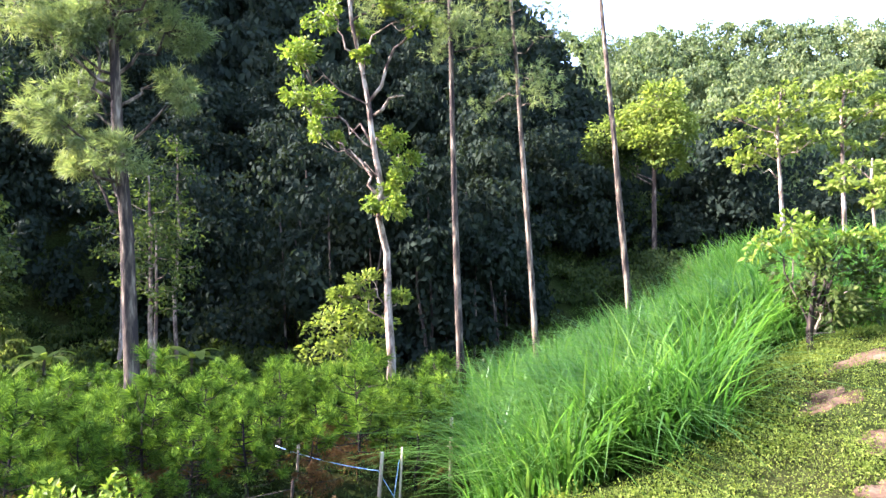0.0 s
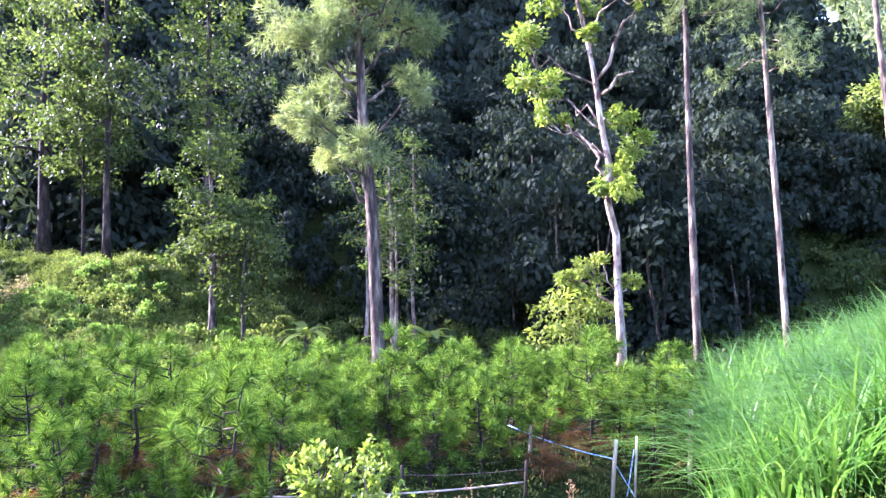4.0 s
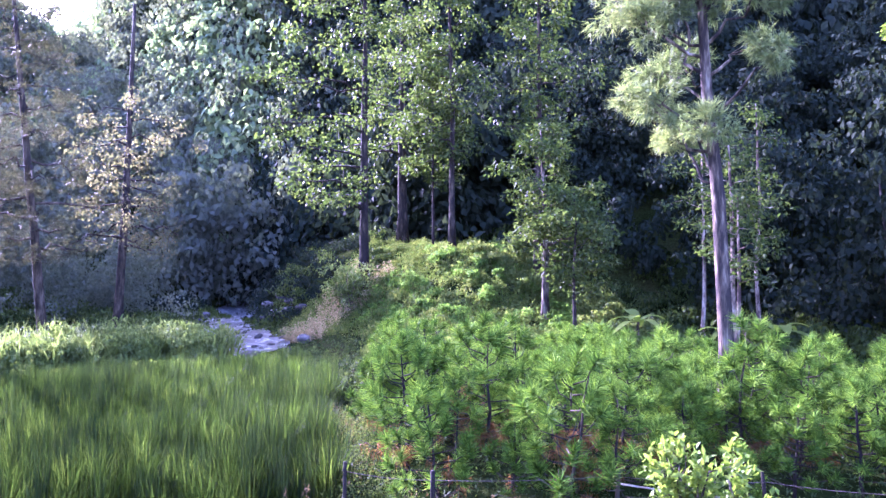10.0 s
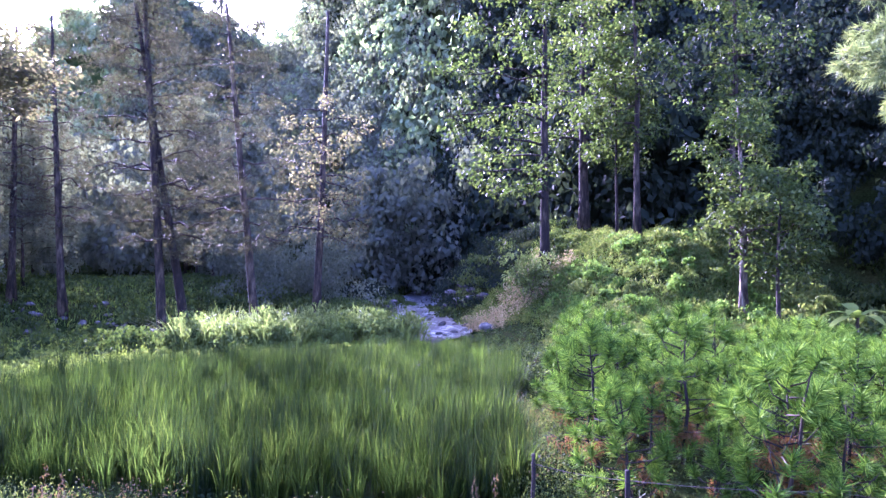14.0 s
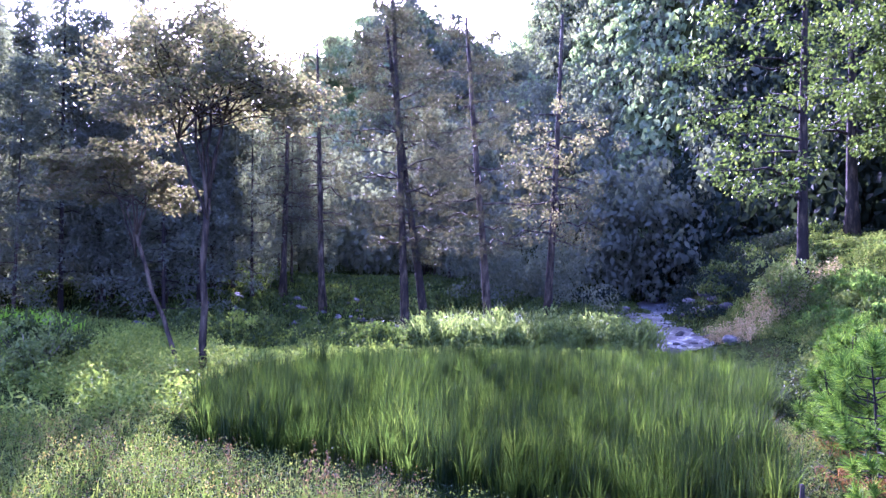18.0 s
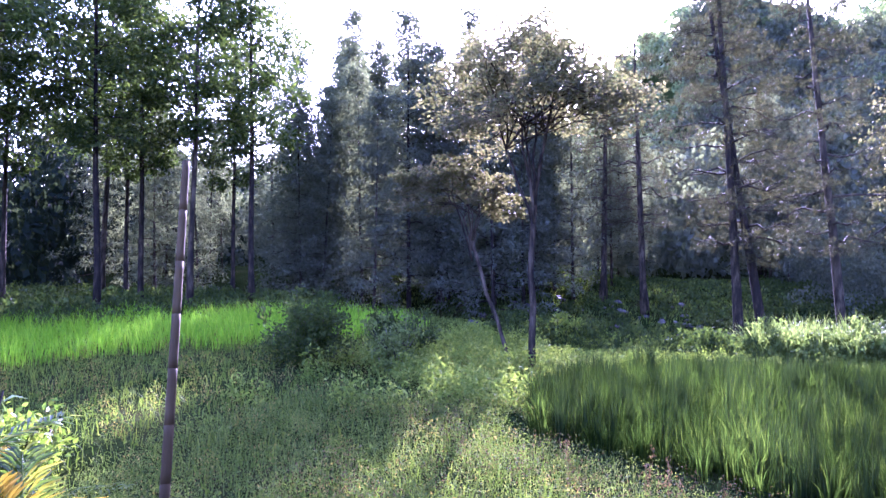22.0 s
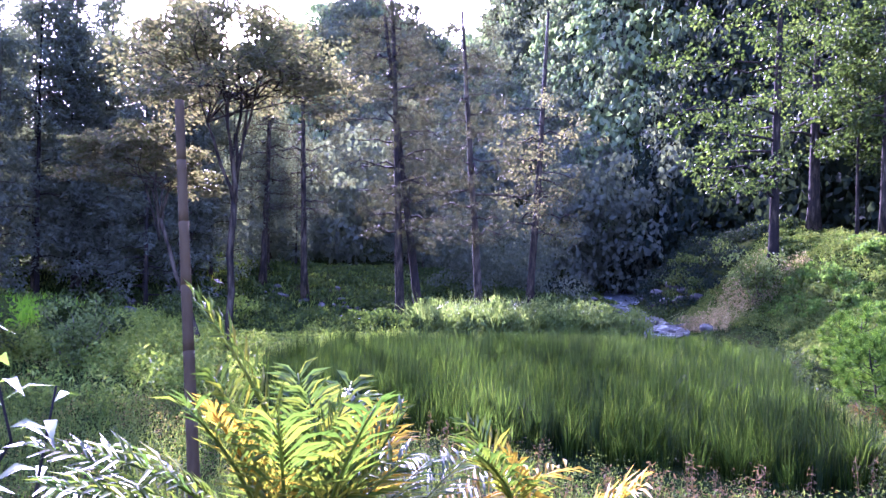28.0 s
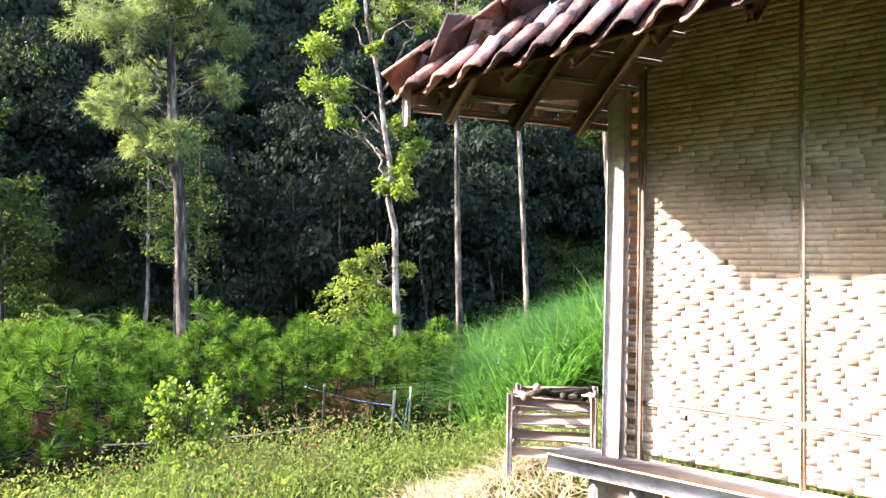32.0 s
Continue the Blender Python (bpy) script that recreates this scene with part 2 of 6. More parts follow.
def mesh_of(name, verts, faces, mats, index=None, smooth=False):
    """A mesh from arrays: verts (n, 3), faces (m, 3 or 4)."""
    faces = np.asarray(faces, np.int32)
    me = bpy.data.meshes.new(name)
    me.vertices.add(len(verts))
    me.vertices.foreach_set("co", np.asarray(verts, np.float32).ravel())
    k = faces.shape[1]
    me.loops.add(faces.size)
    me.loops.foreach_set("vertex_index", faces.ravel())
    me.polygons.add(len(faces))
    me.polygons.foreach_set("loop_start", np.arange(0, faces.size, k, dtype=np.int32))
    me.polygons.foreach_set("loop_total", np.full(len(faces), k, np.int32))
    if index is not None:
        me.polygons.foreach_set("material_index", np.asarray(index, np.int32))
    if smooth:
        me.polygons.foreach_set("use_smooth", np.ones(len(faces), bool))
    for m in mats if isinstance(mats, (list, tuple)) else [mats]:
        me.materials.append(m)
    me.update(calc_edges=True)
    return me


def stack(pieces):
    """Joins (verts, faces) pairs."""
    vs, fs, at = [], [], 0
    for v, f in pieces:
        vs.append(v)
        fs.append(np.asarray(f) + at)
        at += len(v)
    return np.concatenate(vs), np.concatenate(fs)


def piece(name, shape, mats, parent=None, label="", smooth=False, kind=""):
    ob = new(name, mesh_of(name, *shape, mats, smooth=smooth))
    ob.parent = parent
    return tagged(ob, label, kind=kind)


def thing(name, at, label, category, group="", turn=0.0, size=1.0):
    e = new(name)
    e.empty_display_size = 0.2
    e.matrix_world = pose(*at, 0, 0, turn) @ Matrix.Scale(size, 4)
    return tagged(e, label, category, group)


def unit(v):
    return v / np.maximum(np.linalg.norm(v, axis=-1, keepdims=True), 1e-9)


def any_way(n, up=0.0):
    v = rng.normal(size=(n, 3))
    v[:, 2] += up
    return unit(v)


def leaves(at, way, face, length, width, fold=0.25, droop=0.0):
    """Folded leaves of four triangles each: places, directions, normals, sizes."""
    n = len(at)
    length, width = np.broadcast_to(length, n)[:, None], np.broadcast_to(width, n)[:, None]
    side = unit(np.cross(way, face))
    nor = np.cross(side, way)
    tip = at + way * length - np.array([0, 0, 1]) * droop * length
    mid = at + way * length * 0.45
    a = mid + side * width / 2 + nor * width * fold
    b = mid - side * width / 2 + nor * width * fold
    v = np.stack([at, a, mid, b, tip], 1).reshape(-1, 3)
    i = np.arange(n)[:, None] * 5
    f = np.concatenate([i + [0, 1, 2], i + [0, 2, 3], i + [1, 4, 2], i + [2, 4, 3]], 1).reshape(-1, 3)
    return v, f


def flakes(at, way, face, length, width):
    """Cheaper leaves of two triangles, bent along the middle."""
    n = len(at)
    length, width = np.broadcast_to(length, n)[:, None], np.broadcast_to(width, n)[:, None]
    side = unit(np.cross(way, face))
    nor = np.cross(side, way)
    mid = at + way * length * 0.5
    v = np.stack([at, mid + side * width / 2 + nor * width * 0.2, at + way * length, mid - side * width / 2 + nor * width * 0.2], 1).reshape(-1, 3)
    i = np.arange(n)[:, None] * 4
    return v, np.concatenate([i + [0, 1, 2], i + [0, 2, 3]], 1).reshape(-1, 3)


def blades(at, head, tall, width, bend, steps=4, lean=0.0):
    """Grass blades that rise and bow over towards head (n, 2)."""
    n = len(at)
    s = np.linspace(0, 1, steps + 1)
    head = np.concatenate([unit(head), np.zeros((n, 1))], 1)
    side = np.stack([-head[:, 1], head[:, 0], np.zeros(n)], 1)
    tall, width, bend = (np.broadcast_to(a, n) for a in (tall, width, bend))
    rows = []
    for k in s:
        c = at + head * ((bend * k ** 2.2 + lean * k) * tall)[:, None]
        c[:, 2] += tall * (k - 0.42 * np.minimum(bend, 1.6) * k ** 3)
        w = (width * (1 - k ** 1.7) * (0.55 + 0.45 * min(1, 4 * k + 0.2)) + 0.0004)[:, None] / 2
        rows += [c + side * w, c - side * w]
    v = np.stack(rows, 1).reshape(-1, 3)
    m = 2 * (steps + 1)
    i = np.arange(n)[:, None] * m
    f = np.concatenate([i + [2 * k, 2 * k + 1, 2 * k + 3, 2 * k + 2] for k in range(steps)], 1).reshape(-1, 4)
    return v, f


def tube(points, radii, sides=8, rough=0.0):
    """A tapered, slightly uneven limb along points."""
    p = np.asarray(points, float)
    r = np.asarray(radii, float)
    way = unit(np.gradient(p, axis=0))
    ref = np.where(np.abs(way[:, 2:]) > 0.9, [[1.0, 0, 0]], [[0, 0, 1.0]])
    a = unit(np.cross(way, ref))
    for k in range(1, len(a)):
        a[k] = unit(a[k - 1] - way[k] * (a[k - 1] @ way[k]))
    b = np.cross(way, a)
    t = np.linspace(0, 2 * np.pi, sides, endpoint=False)
    wob = 1 + rough * rng.normal(size=(len(p), sides))
    v = p[:, None] + (r[:, None] * wob)[..., None] * (np.cos(t)[None, :, None] * a[:, None] + np.sin(t)[None, :, None] * b[:, None])
    v = v.reshape(-1, 3)
    f = []
    for k in range(len(p) - 1):
        for j in range(sides):
            q = (j + 1) % sides
            f.append((k * sides + j, k * sides + q, (k + 1) * sides + q, (k + 1) * sides + j))
    top = len(v)
    v = np.concatenate([v, p[-1:], p[:1]])
    for j in range(sides):
        q = (j + 1) % sides
        f.append(((len(p) - 1) * sides + j, (len(p) - 1) * sides + q, top, top))
        f.append((q, j, top + 1, top + 1))
    return v, np.array(f)


def quads_to_tris(shape):
    v, f = shape
    f = np.asarray(f)
    if f.shape[1] == 3:
        return shape
    t = np.concatenate([f[:, [0, 1, 2]], f[:, [0, 2, 3]]])
    return v, t[(t[:, 0] != t[:, 1]) & (t[:, 1] != t[:, 2]) & (t[:, 2] != t[:, 0])]


def limb(p0, p1, r0, r1, sag=0.0, wave=0.06, steps=5, sides=6):
    s = np.linspace(0, 1, steps)[:, None]
    p = np.asarray(p0) * (1 - s) + np.asarray(p1) * s
    long = np.linalg.norm(np.subtract(p1, p0))
    p[1:-1] += rng.normal(size=(steps - 2, 3)) * wave * long / 2
    p[:, 2] += sag * long * 4 * (s * (1 - s))[:, 0]
    return quads_to_tris(tube(p, np.linspace(r0, r1, steps), sides, 0.05)), p


# ---- the lie of the land ----
def step(a, b, x):
    t = np.clip((np.asarray(x, float) - a) / (b - a), 0, 1)
    return t * t * (3 - 2 * t)


def wavy(x, y, size, seed=0.0):
    return (np.sin(x / size * 1.7 + seed) * np.cos(y / size * 1.3 + seed * 2.1) + 0.5 * np.sin(x / size * 3.9 - y / size * 3.1 + seed * 5)
            + 0.25 * np.cos(x / size * 7.7 + y / size * 8.3 - seed)) / 1.75


def yard(x, y):
    """How far a place lies from the middle of the terrace."""
    return np.hypot(np.where(x > 1.5, (x - 1.5) * 0.25, x - 1.5), np.where(y > 0, y, (y + 1) * 0.8 * (y < -1)))


STREAM = [(-74, 31), (-62, 26), (-51, 20.6), (-42, 17.2), (-35.5, 15.0), (-33.8, 11.5), (-35.8, 5), (-38.6, -4), (-40, -18), (-42, -40)]


def to_stream(x, y):
    """How far a place lies from the middle of the stream."""
    best = np.full(np.broadcast(x, y).shape, 1e9)
    for (x0, y0), (x1, y1) in zip(STREAM, STREAM[1:]):
        k = np.clip(((x - x0) * (x1 - x0) + (y - y0) * (y1 - y0)) / ((x1 - x0) ** 2 + (y1 - y0) ** 2), 0, 1)
        best = np.minimum(best, np.hypot(x - x0 - k * (x1 - x0), y - y0 - k * (y1 - y0)))
    return best


def land(x, y):
    """Height of the ground: a terrace by the hut, the low field, the stream bed, the hills."""
    x, y = np.asarray(x, float), np.asarray(y, float)
    out = yard(x, y)
    flat = step(10.5, 3.2, out)
    rise = step(-2.5, 6, x - 0.06 * (y - 8)) * (3.0 - 0.08 * np.clip(y - 10, 0, 20)) * step(3, 9, y) * step(48, 30, y)
    z = -1.9 + 1.75 * flat + 0.15 * step(4, 1.5, out) + rise * (1 - flat)
    z += 0.7 * step(-2, -14, y) * step(-4, -25, x)
    z += 2.2 * step(4, 9, x) * step(14, 25, y) * step(60, 34, y)
    z += 0.58 * np.exp(-((x - 0.55) ** 2 + (y - 1.35) ** 2) / 0.75)
    z += (4.3 + 0.5 * wavy(x, y, 3.0, 2.0)) * step(-18.5, -33, x) * step(17.8, 26.0, y) * step(60, 48, -x)
    z -= 0.8 * step(-18, -27, x) * step(21, 15, y) * step(-20, -4, y)
    z += 2.0 * step(-39, -54, x) * step(14, 6, y)
    far = np.hypot(x, y)
    z += (0.38 * np.exp(-((far - 11.6) / 2.0) ** 2) - 0.35 * step(13, 17, far) * step(26, 20, far)) * step(0, -4, x) * step(4, 7.5, y)
    creek = np.exp(-((y - 26.5 - 0.10 * x) / 2.6) ** 2) * step(-20, -8, x) * step(9, 2, x)
    z -= 0.6 * creek
    z += 0.72 * np.clip(y - 31, 0, 95) * step(17, -8, x - 0.03 * y) * step(-2, 6, y - 31) * step(128, 92, y)
    z += 62 * step(-38, -72, x) * step(31, 50, y) * step(-190, -120, x)
    z += 0.62 * np.clip(y - 88, 0, 107) * step(-30, 10, x)
    z += 0.45 * np.clip(-x - 66, 0, 110) * step(-16, 22, y + 0.08 * x)
    z += 0.16 * np.clip(np.hypot(x, y) - 75, 0, 90) * step(30, -10, y)
    z = np.maximum(z, 66 * np.exp(-((y - 6) / 46) ** 2) * step(-80, -172, x) - 12)
    bed = np.exp(-(to_stream(x, y) / 3.6) ** 2)
    z = z * (1 - bed) - 3.5 * bed
    z += 0.09 * wavy(x, y, 2.2, 1.0) + 0.05 * wavy(x, y, 0.7, 2.0) * step(1, 4, out)
    return z


def scatter(n, x0, x1, y0, y1, keep=None):
    """Places on the ground in a rectangle, where keep(x, y) says so."""
    x, y = rng.uniform(x0, x1, n), rng.uniform(y0, y1, n)
    if keep is not None:
        k = keep(x, y)
        x, y = x[k], y[k]
    return np.stack([x, y, land(x, y)], 1)


def grid_lines(lo, hi, near, fine, growth=1.13):
    """Lines that stand close near the middle and spread towards the horizon."""
    out, p, s = [], near[1], fine
    mid = list(np.arange(near[0], near[1] + 1e-6, fine))
    while p < hi:
        s *= growth
        p += s
        out.append(min(p, hi))
    low, p, s = [], near[0], fine
    while p > lo:
        s *= growth
        p -= s
        low.append(max(p, lo))
    return np.array(low[::-1] + mid + out)


# ---- ground ----
gx = grid_lines(-420, 420, (-15, 8), 0.16, 1.035)
gy = grid_lines(-420, 420, (-8, 15), 0.16, 1.035)
X, Y = np.meshgrid(gx, gy)
V = np.stack([X, Y, land(X, Y)], -1).reshape(-1, 3)
w = len(gx)
I = (np.arange(len(gy) - 1)[:, None] * w + np.arange(w - 1)[None]).ravel()


def ground_material():
    m, n, l, b = material("grassy_ground")
    geo = n.new("ShaderNodeNewGeometry")
    big, small = n.new("ShaderNodeTexNoise"), n.new("ShaderNodeTexNoise")
    big.inputs["Scale"].default_value, big.inputs["Detail"].default_value = 0.45, 6
    small.inputs["Scale"].default_value, small.inputs["Detail"].default_value = 9.0, 6
    for t in (big, small):
        l.new(geo.outputs["Position"], t.inputs["Vector"])
    a = ramp(n, [(0.35, (0.011, 0.018, 0.004)), (0.52, (0.023, 0.031, 0.008)), (0.66, (0.030, 0.031, 0.010)), (0.8, (0.042, 0.034, 0.016))])
    c = ramp(n, [(0.3, (0.45, 0.45, 0.45)), (0.7, (1.25, 1.25, 1.25))])
    l.new(big.outputs["Fac"], a.inputs[0])
    l.new(small.outputs["Fac"], c.inputs[0])
    mix = n.new("ShaderNodeMixRGB")
    mix.blend_type, mix.inputs[0].default_value = "MULTIPLY", 1.0
    l.new(a.outputs[0], mix.inputs[1])
    l.new(c.outputs[0], mix.inputs[2])
    l.new(mix.outputs[0], b.inputs["Base Color"])
    b.inputs["Roughness"].default_value = 0.95
    b.inputs["Specular IOR Level"].default_value = 0.0
    bp = n.new("ShaderNodeBump")
    bp.inputs["Strength"].default_value, bp.inputs["Distance"].default_value = 0.6, 0.05
    l.new(small.outputs["Fac"], bp.inputs["Height"])
    l.new(bp.outputs[0], b.inputs["Normal"])
    return m


GROUND = ground_material()
tagged(new("ground", mesh_of("ground", V, np.stack([I, I + 1, I + w + 1, I + w], 1), GROUND, smooth=True)),
       "uneven green and brown earth ground rising to wooded hills", "ground", kind="structure")


# ---- plan of the plant cover ----
def inside(x, y, ring):
    k = np.zeros(np.shape(x), bool)
    for (x0, y0), (x1, y1) in zip(ring, ring[1:] + ring[:1]):
        if y0 != y1:
            k ^= ((y0 > y) != (y1 > y)) & (x < (x1 - x0) * (y - y0) / (y1 - y0) + x0)
    return k


PINE_FIELD = [(-0.7, 12.4), (-3.4, 9.9), (-6.9, 5.6), (-9.4, 5.9), (-18.8, 12.6), (-18.2, 14), (-12, 17.2), (-2, 18)]
REED_FIELD = [(-16.6, -4.2), (-13.5, -3.2), (-12.7, -1.5), (-11.4, 0.2), (-10.6, 1.2), (-8.5, 4.5), (-9.2, 5.3), (-13.0, 7.2), (-18.4, 10.6), (-22.4, 10.8), (-24.2, 7), (-24.4, 2.5), (-23.4, -0.6), (-20.4, -2.8)]
SHADE_EDGE = [(-15.6, -4.4), (-13.2, -3.7), (-12.1, -1.7), (-10.8, -0.2), (-10.0, 0.8), (-7.7, 4.2), (-7.6, 5.4), (-8.5, 4.5), (-10.6, 1.2), (-11.4, 0.2), (-12.7, -1.5), (-13.5, -3.2)]
TALL_FIELD = [(-0.5, 9.9), (0.5, 7.9), (2.3, 8.3), (3.4, 10.6), (9, 13.2), (16, 16), (14, 30), (2, 27), (-1.2, 20)]


# ---- young pines of the plantation ----
def needle_tufts(at, way, count, long, spread=0.8, wide=0.006):
    """Tufts of thin needles, count to a tuft."""
    n = len(at)
    d = unit(np.repeat(way, count, 0) + rng.normal(size=(n * count, 3)) * spread)
    p = np.repeat(at, count, 0)
    s = unit(np.cross(d, any_way(len(p)))) * wide
    l = long * rng.uniform(0.6, 1.1, (len(p), 1))
    v = np.stack([p - s, p + s, p + d * l], 1).reshape(-1, 3)
    return v, np.arange(len(v)).reshape(-1, 3)


def young_pine(tall, brown):
    """A bushy sapling: stem, drooping side shoots, upright candles of needles."""
    ob = thing("young_pine", (0, 0, -50), "bushy young pine sapling with long bright green needles in the field", "young pine", "young pines in the field")
    stem, spine = limb((0, 0, -0.1), (rng.normal() * 0.05, rng.normal() * 0.05, tall * 0.95), 0.028, 0.006, 0, 0.03, 6, 5)
    wood, green, dead = [stem], [], []
    f = tall / 1.5
    green.append(tuft((0, 0, tall * 0.98), (rng.normal() * 0.15, rng.normal() * 0.15, 1), 0.2 * f, 190, 0.17 * f))
    for k in range(26):
        h = tall * (0.12 + 0.74 * (k + rng.uniform(0, 1)) / 26)
        a = k * 2.4 + rng.uniform(-0.5, 0.5)
        reach = (0.17 + 0.44 * (1 - h / tall)) * rng.uniform(0.55, 1.15) * f
        rise = rng.uniform(0.05, 0.26) * f
        way = np.array([math.cos(a), math.sin(a), 0.0])
        line = np.array([[0, 0, h], way * reach * 0.6 + [0, 0, h + rise * 0.3], way * reach + [0, 0, h + rise]])
        wood.append(quads_to_tris(tube(line, [0.009, 0.006, 0.003], 4)))
        if h < tall * (0.10 + 0.55 * brown):
            dead.append(brush(line - [0, 0, 0.06], 14, 11, 0.14 * f, -0.5, 0.0046))
        else:
            green.append(tuft(line[2], way * rng.uniform(0.2, 0.9) + [rng.normal() * 0.2, rng.normal() * 0.2, rng.uniform(0.5, 1.1)], 0.15 * f, 135, 0.165 * f))
    piece("stem", stack(wood), BARK_DARK, ob)
    piece("needles", stack(green), NEEDLE, ob)
    if dead:
        piece("dry_needles", stack(dead), NEEDLE_DRY, ob, "rust-brown dry lower needles")
    return ob


def brush(line, nodes, per, long, forward=0.9, wide=0.0062):
    """A shoot clothed in needles that stand out and forward like a bottle brush."""
    t = np.linspace(0.05, 1, nodes) * (len(line) - 1)
    at = np.stack([np.interp(t, np.arange(len(line)), line[:, k]) for k in range(3)], 1)
    axis = unit(np.gradient(at, axis=0))
    at, axis = np.repeat(at, per, 0), np.repeat(axis, per, 0)
    out = rng.normal(size=at.shape)
    out = unit(out - axis * (out * axis).sum(1, keepdims=True))
    d = unit(out + axis * forward * rng.uniform(0.5, 1.6, (len(at), 1)) - [0, 0, 0.12])
    side = unit(np.cross(d, rng.normal(size=d.shape))) * wide
    v = np.stack([at - side, at + side, at + d * long * rng.uniform(0.7, 1.1, (len(at), 1))], 1).reshape(-1, 3)
    return v, np.arange(len(v)).reshape(-1, 3)


def tuft(tip, way, shoot, count, long):
    """A short leafy shoot whose needles fan out widely toward its tip."""
    way = unit(np.array(way, float)[None])
    s = rng.uniform(0, 1, (count, 1))
    at = np.array(tip, float) + way * (s - 0.6) * shoot
    out = rng.normal(size=(count, 3))
    out = unit(out - way * (out * way).sum(1, keepdims=True))
    d = unit(out * (1.25 - 0.75 * s) + way * rng.uniform(0.25, 1.0, (count, 1)) - [0, 0, 0.15])
    side = unit(np.cross(d, rng.normal(size=d.shape))) * 0.005
    v = np.stack([at - side, at + side, at + d * long * rng.uniform(0.7, 1.15, (count, 1))], 1).reshape(-1, 3)
    return v, np.arange(len(v)).reshape(-1, 3)


def place_copies(kinds, spots, turn=True, sizes=(0.8, 1.2), lean=4):
    """Sets the built kinds at the first spots and copies of them at the rest."""
    for i, p in enumerate(spots):
        m = pose(*p, rng.normal() * lean, rng.normal() * lean, rng.uniform(0, 360) if turn else 0) @ Matrix.Scale(rng.uniform(*sizes), 4)
        if i < len(kinds):
            kinds[i].matrix_world = m
        else:
            src = kinds[i % len(kinds)]
            c = copy_thing(src, Matrix())
            c.matrix_basis = m


def spaced(n, ring, gap):
    """Spots inside a ring of corners, at least gap apart."""
    xs, ys = [p[0] for p in ring], [p[1] for p in ring]
    got = []
    for x, y in zip(rng.uniform(min(xs), max(xs), n * 25), rng.uniform(min(ys), max(ys), n * 25)):
        if inside(np.array(x), np.array(y), ring) and all((x - a) ** 2 + (y - b) ** 2 > gap * gap for a, b in got):
            got.append((x, y))
            if len(got) == n:
                break
    a = np.array(got)
    return np.concatenate([a, land(a[:, 0], a[:, 1])[:, None]], 1)


spots = spaced(235, PINE_FIELD, 0.78)
spots = spots[np.hypot(spots[:, 0] + 6.75, spots[:, 1] - 11.7) > 0.5]
kinds = [young_pine(t, b) for t, b in ((1.35, 0.1), (1.6, 0.3), (1.15, 0.0), (1.45, 0.05), (1.65, 0.2), (1.25, 0.12), (1.5, 0.0), (1.3, 0.85))]
spots = np.concatenate([spots, [(x, y, float(land(x, y))) for x, y in ((-6.35, 10.8), (-6.05, 11.1), (-6.95, 10.9), (-6.5, 10.1), (-5.7, 10.3), (-6.0, 9.5), (-7.3, 10.2))]])
place_copies(kinds, spots, sizes=(0.8, 1.42))


# ---- grasses and weeds ----
def field_of_blades(name, mat, places, tall, width, bend, label, steps=3, lean=0.1):
    n = len(places)
    head = rng.normal(size=(n, 2))
    shape = blades(places, head, tall * rng.uniform(0.55, 1.15, n), width * rng.uniform(0.7, 1.3, n), bend * rng.uniform(0.3, 1.5, n), steps, lean)
    return tagged(new(name, mesh_of(name, *shape, mat)), label, "grass", kind="stuff")


def tussocks(name, mat, n, per, radius, height, width, bend, label, keep, lean=0.06):
    """Upright grass in tussocks, whose height varies from place to place."""
    c = scatter(n, -25, -8, -4.5, 11, lambda x, y: inside(x, y, REED_FIELD) & keep(x, y))
    m = len(c) * per
    turn = rng.uniform(0, 2 * np.pi, m)
    p = np.repeat(c, per, 0) + np.stack([np.cos(turn), np.sin(turn), np.zeros(m)], 1) * rng.uniform(0.01, radius, (m, 1))
    tuft = height * rng.uniform(0.62, 1.18, len(c)) * (0.92 + 0.13 * wavy(c[:, 0], c[:, 1], 2.0, 3) + 0.16 * wavy(c[:, 0], c[:, 1], 0.6, 5))
    sh = blades(p, np.stack([np.cos(turn), np.sin(turn)], 1) + rng.normal(size=(m, 2)) * 0.5, np.repeat(tuft, per) * rng.uniform(0.55, 1.08, m), width * rng.uniform(0.7, 1.3, m), bend * rng.uniform(0.1, 1.4, m), 3, lean)
    tagged(new(name, mesh_of(name, *sh, mat)), label, "grass", kind="stuff")


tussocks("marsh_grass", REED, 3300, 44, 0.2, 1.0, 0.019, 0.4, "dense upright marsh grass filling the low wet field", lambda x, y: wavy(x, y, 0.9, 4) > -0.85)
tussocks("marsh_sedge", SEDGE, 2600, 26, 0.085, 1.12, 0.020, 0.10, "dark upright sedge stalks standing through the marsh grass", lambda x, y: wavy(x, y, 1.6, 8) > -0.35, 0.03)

p = scatter(7000, -19, -0.5, 4.5, 18, lambda x, y: inside(x, y, [(-0.7, 12.2), (-3.0, 9.2), (-6.4, 4.9), (-9.4, 5.2), (-18.8, 12.6), (-12, 17.2), (-2, 18)]))
under = p
